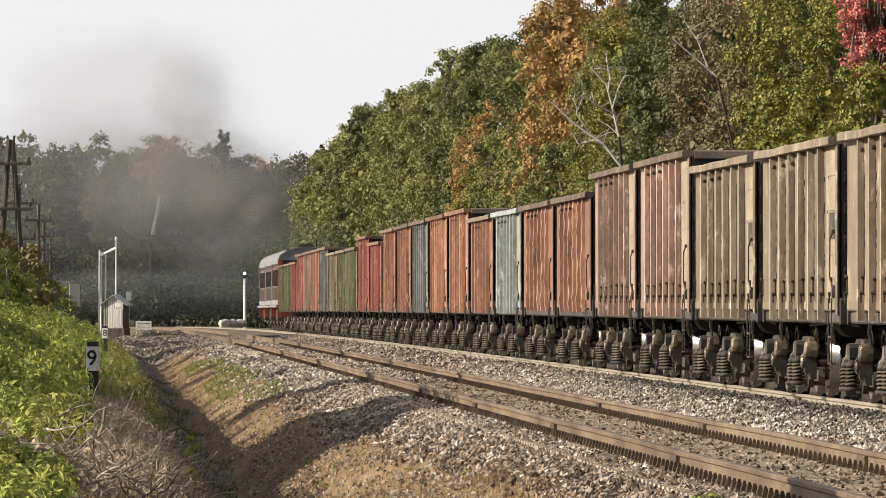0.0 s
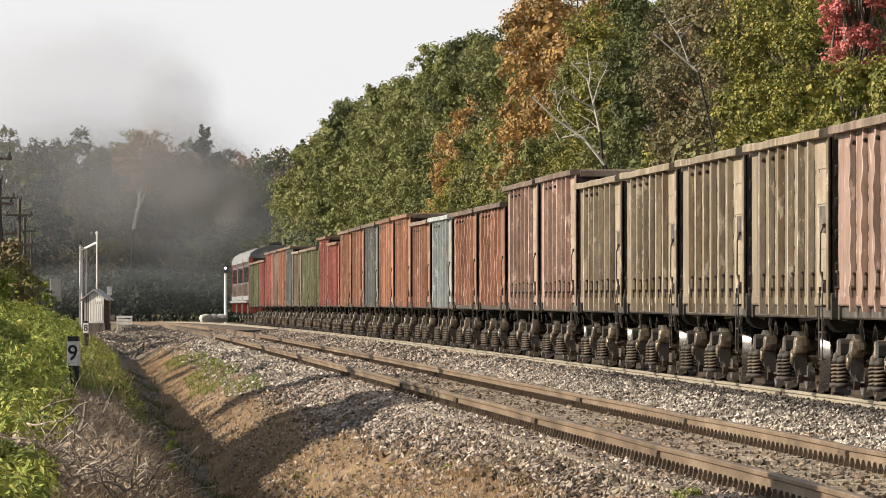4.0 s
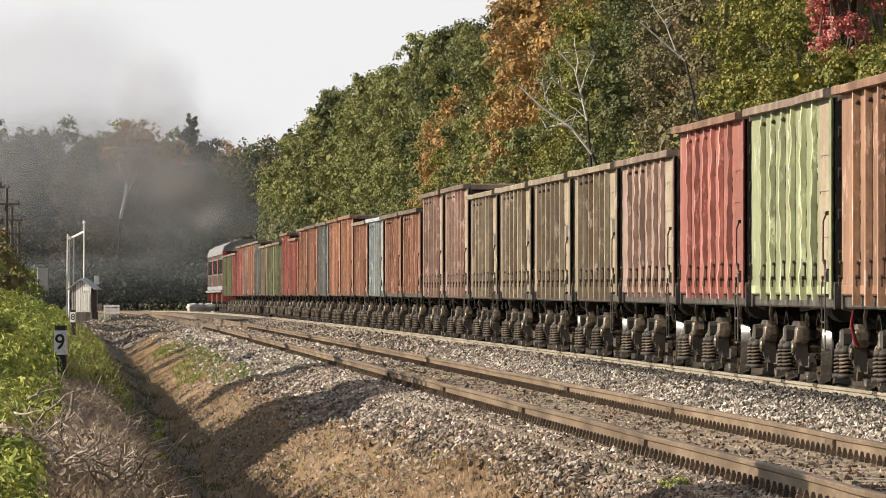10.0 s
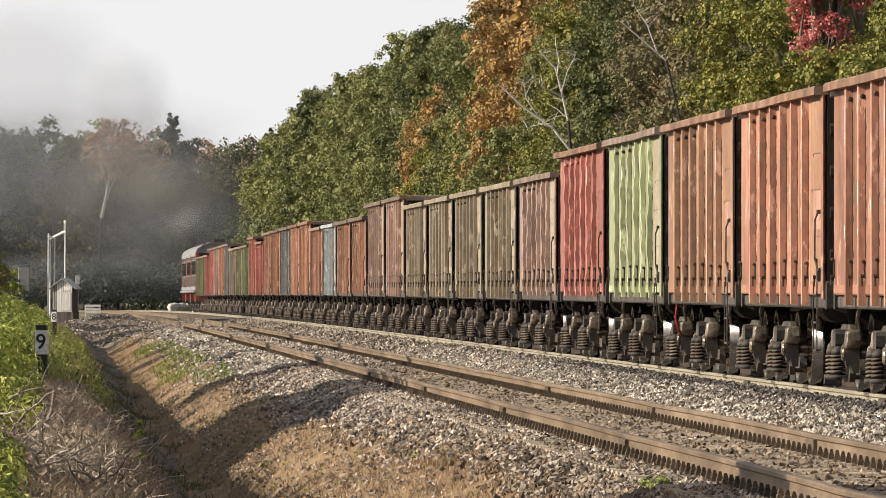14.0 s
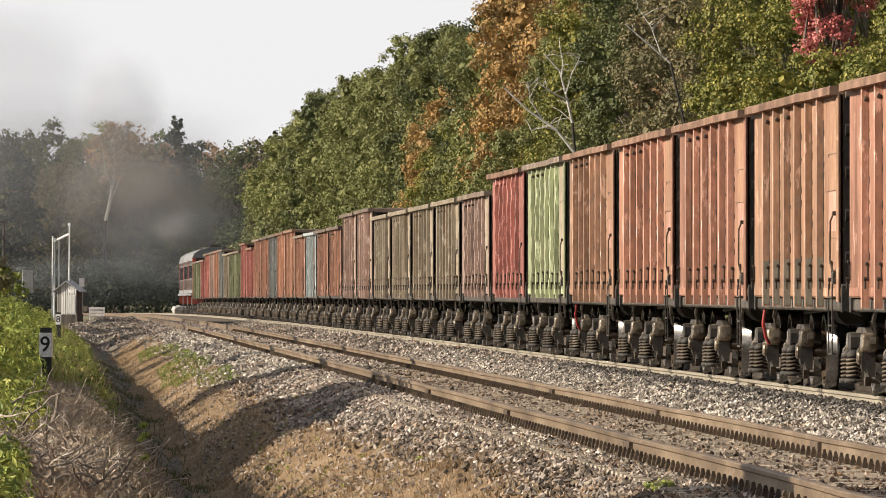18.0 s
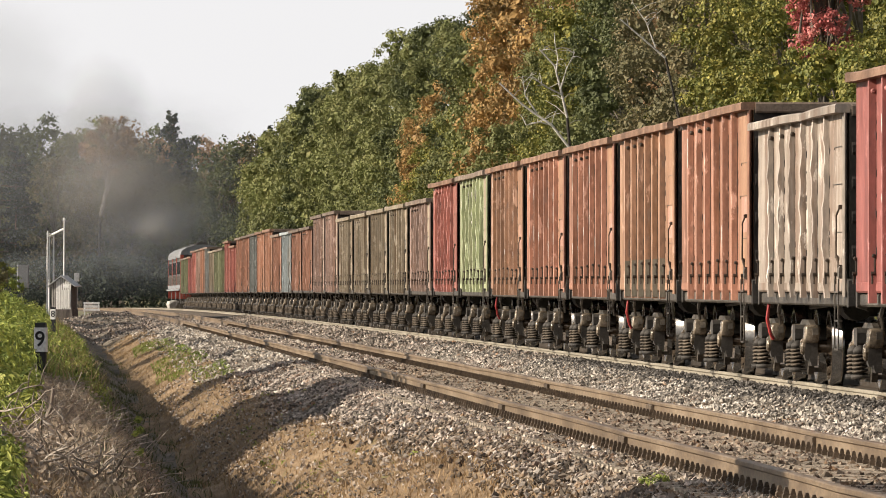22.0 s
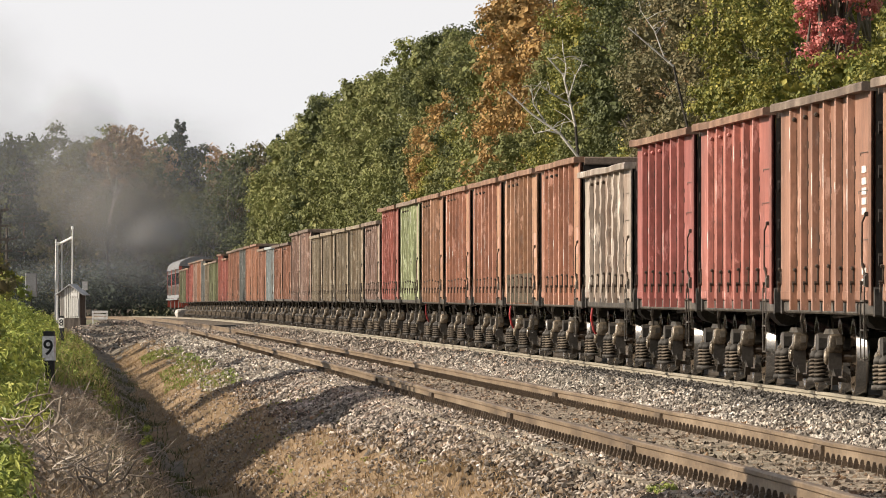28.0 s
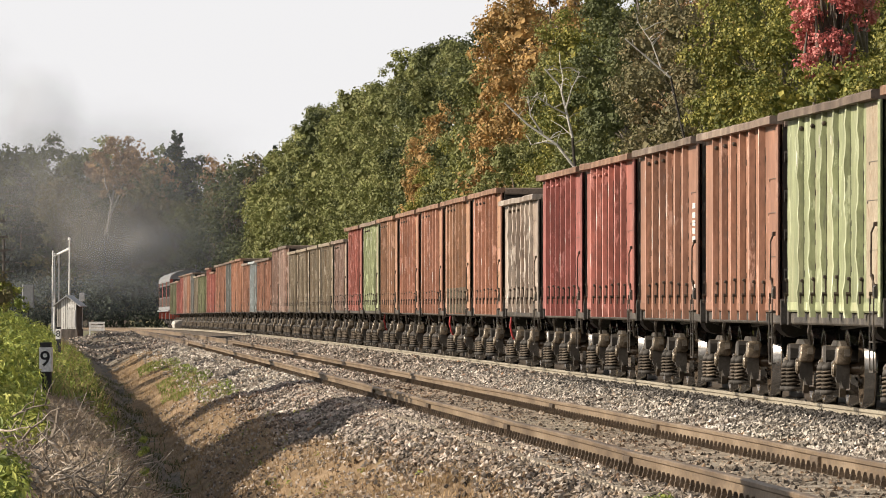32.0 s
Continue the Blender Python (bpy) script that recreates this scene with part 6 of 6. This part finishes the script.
def stones(name, label, u, y, size, mat=None):
    """Sharp broken stones, each a jittered eight-sided lump."""
    n = len(u)
    c = np.stack([beside(u, y), y, ground_z(u, y)], 1)
    s = size * rng.uniform(0.55, 1.35, n)
    c[:, 2] += s * 0.25
    dirs = np.array([[1, 0, 0], [-1, 0, 0], [0, 1, 0], [0, -1, 0], [0, 0, 1], [0, 0, -1]], float)
    p = dirs[None] * rng.uniform(0.5, 1.15, (n, 6, 1)) + rng.normal(0, 0.22, (n, 6, 3))
    a = rng.uniform(0, 6.2832, n)
    ca, sa = np.cos(a)[:, None], np.sin(a)[:, None]
    x2, y2 = p[..., 0] * ca - p[..., 1] * sa, p[..., 0] * sa + p[..., 1] * ca
    b = rng.normal(0, 0.6, n)
    cb, sb = np.cos(b)[:, None], np.sin(b)[:, None]
    p = np.stack([x2, y2 * cb - p[..., 2] * sb, (y2 * sb + p[..., 2] * cb) * 0.85], -1)
    v = (c[:, None] + p * (s * 0.5)[:, None, None]).reshape(-1, 3)
    tri = np.array([[4, 0, 2], [4, 2, 1], [4, 1, 3], [4, 3, 0], [5, 2, 0], [5, 1, 2], [5, 3, 1], [5, 0, 3]])
    f = (np.arange(n)[:, None, None] * 6 + tri[None]).reshape(-1, 3)
    return tagged(new(name, raw_mesh(name, v, f, mat or M_stone)), label, "stones", kind="stuff")


u, y = scatter(36000, -1.75, -0.12, 52, 170, 1.5)
keep = u > -1.75 + 0.6 * np.clip((122 - y) / 30, 0, 1) + rng.normal(0, 0.12, len(u))
u, y = u[keep], y[keep]
rusty = (y < 112) & (rng.random(len(u)) < np.clip((112 - y) / 25, 0, 0.65))
stones("ballast_stones", "crushed grey and rusty stones of the ballast shoulder", u[~rusty], y[~rusty], 0.066, M_stone_brown)
stones("ballast_stones", "rust-brown dusty stones low on the ballast shoulder", u[rusty], y[rusty], 0.062, M_stone_deepbrown)
# brown stones, darkened further to paint in the fastenings' shadows
u, y = scatter(9000, 0.15, 1.45, 52, 170, 1.5)
stones("ballast_stones", "brown crushed stones between the rails of the empty track, darkened for shade", u, y, 0.065, M_stone_deepbrown)
u, y = scatter(47000, 1.75, 4.2, 52, 215, 1.4)
stones("ballast_stones", "pale crushed stones between the two tracks", u, y, 0.062)
u, y = scatter(30000, -2.0, 4.55, 168, 450, 1.4)
keep = (np.abs(u) > 0.15) & (np.abs(u - 1.6) > 0.15)
pale = keep & (u < -0.15) & (y < 330)
keep &= ~pale
stones("ballast_stones", "pale crushed stones of the shoulder farther along the line", u[pale], y[pale], 0.088)
stones("ballast_stones", "crushed stones of the ballast farther along the line", u[keep], y[keep], 0.088, M_stone_brown)
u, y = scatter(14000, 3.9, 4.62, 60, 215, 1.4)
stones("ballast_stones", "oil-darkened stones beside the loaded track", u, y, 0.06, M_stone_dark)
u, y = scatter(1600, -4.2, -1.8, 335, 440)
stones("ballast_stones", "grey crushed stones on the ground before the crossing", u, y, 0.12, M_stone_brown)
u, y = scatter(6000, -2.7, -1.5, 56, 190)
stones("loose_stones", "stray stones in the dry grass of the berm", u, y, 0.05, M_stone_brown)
# these stones are coloured dark for the shade below the wagons
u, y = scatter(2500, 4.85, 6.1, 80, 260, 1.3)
stones("ballast_stones", "crushed stones between the rails, darkened for the shade under the train", u, y, 0.08, M_stone_dark)

SLEEPER = Shape().prism([(-0.15, -0.36), (0.15, -0.36), (0.13, -0.172), (-0.13, -0.172)], 0, -1.37, 1.37)
SLEEPER_MESH = SLEEPER.mesh("sleeper", M_sleeper)
# sleepers under the train, with its shade put into their colour
SLEEPER_SHADED = SLEEPER.mesh("sleeper", material("shaded_sleeper", [(0.045, 0.038, 0.031), (0.10, 0.085, 0.07)], 0.8, scale=3, fine=40, bump=0.5, obj=0.2))
CLIP_MESH = Shape().box(-0.118, -0.068, -0.05, 0.05, -0.185, -0.125, 0.012).prism([(-0.112, -0.125), (-0.074, -0.125), (-0.084, -0.088), (-0.102, -0.088)], 1, -0.03, 0.03).mesh("fastening", M_clip)
STEP = 0.543


def ties(across, label, y0, count, rest_to, parts=True, clips=True, tie=SLEEPER_MESH):
    t = thing("track", label, "railway track", kind="structure")
    for k in range(count if parts else 0):
        y = y0 + k * STEP
        a = math.degrees(math.atan(line_slope(y)))
        o = part("sleeper", SLEEPER_MESH, None, t)
        o.matrix_basis = pose(line_x(y) + across + 0.8, y, line_z(y), 0, 0, -a)
        o = part("fastening", CLIP_MESH, None, t)
        o.matrix_basis = pose(line_x(y) + across, y, line_z(y), 0, 0, -a)
    lots = ((tie, 0.8, "sleepers", tie.materials[0], y0 + (count if parts else 0) * STEP), (CLIP_MESH, 0.0, "fastenings", M_clip, y0 + (count if parts else 0) * STEP), (CLIP_MESH, 1.595, "fastenings", M_clip, y0))
    for me, dx, name, mat, start in lots if clips else lots[:1]:
        src = np.array([tuple(v.co) for v in me.vertices])
        faces = [tuple(p.vertices) for p in me.polygons]
        s = Shape()
        for y in np.arange(start, rest_to, STEP):
            s.add(src + [line_x(y) + across + dx, y, line_z(y)], faces)
        me2 = bpy.data.meshes.new(name)
        me2.from_pydata(s.v, [], s.f)
        me2.materials.append(mat)
        o = part(name, me2, None, t)
        o["kind"] = "stuff"


ties(-4.7, "empty track on concrete sleepers with iron fastenings", 48.0, 290, 330)
ties(0.0, "loaded track on concrete sleepers under the train", 80.0, 0, 330, False, False, SLEEPER_SHADED)
for y, across in ((79.0, -4.7), (99.6, -4.7), (120.0, -4.7), (140.5, -4.7), (79.0, -3.105), (99.6, -3.105), (120.0, -3.105), (86.0, 0.0), (106.5, 0.0), (127.0, 0.0)):
    o = tagged(new("fishplate", Shape().box(-0.045, 0.045, -0.4, 0.4, -0.14, -0.05, 0.01).mesh("fishplate", M_clip)), "iron fishplate over a rail joint", "rail joint", kind="structure")
    o.matrix_basis = pose(line_x(y) + across, y, line_z(y), 0, 0, -math.degrees(math.atan(line_slope(y))))


def motions():
    """Keys of all that moves: wagons and engine along the line, wheels on their axles."""
    for w, sets, at in TRAIN:
        walk(w, [(t, on_line(at + SPEED * (t - 13))) for t in range(0, 33, 2)])
        turn = SPEED / 0.475
        for o in sets:
            x, y, z = o.location
            walk(o, [(t / 10, pose(x, y, z, -math.degrees(turn * t / 10) % 360)) for t in range(0, 321)])

    for p, way in SMOKE:
        walk(p, [(t, pose(x, y, z, 0, 5 * math.sin(t * 0.12), 0)) for t, x, y, z in way])


motions()
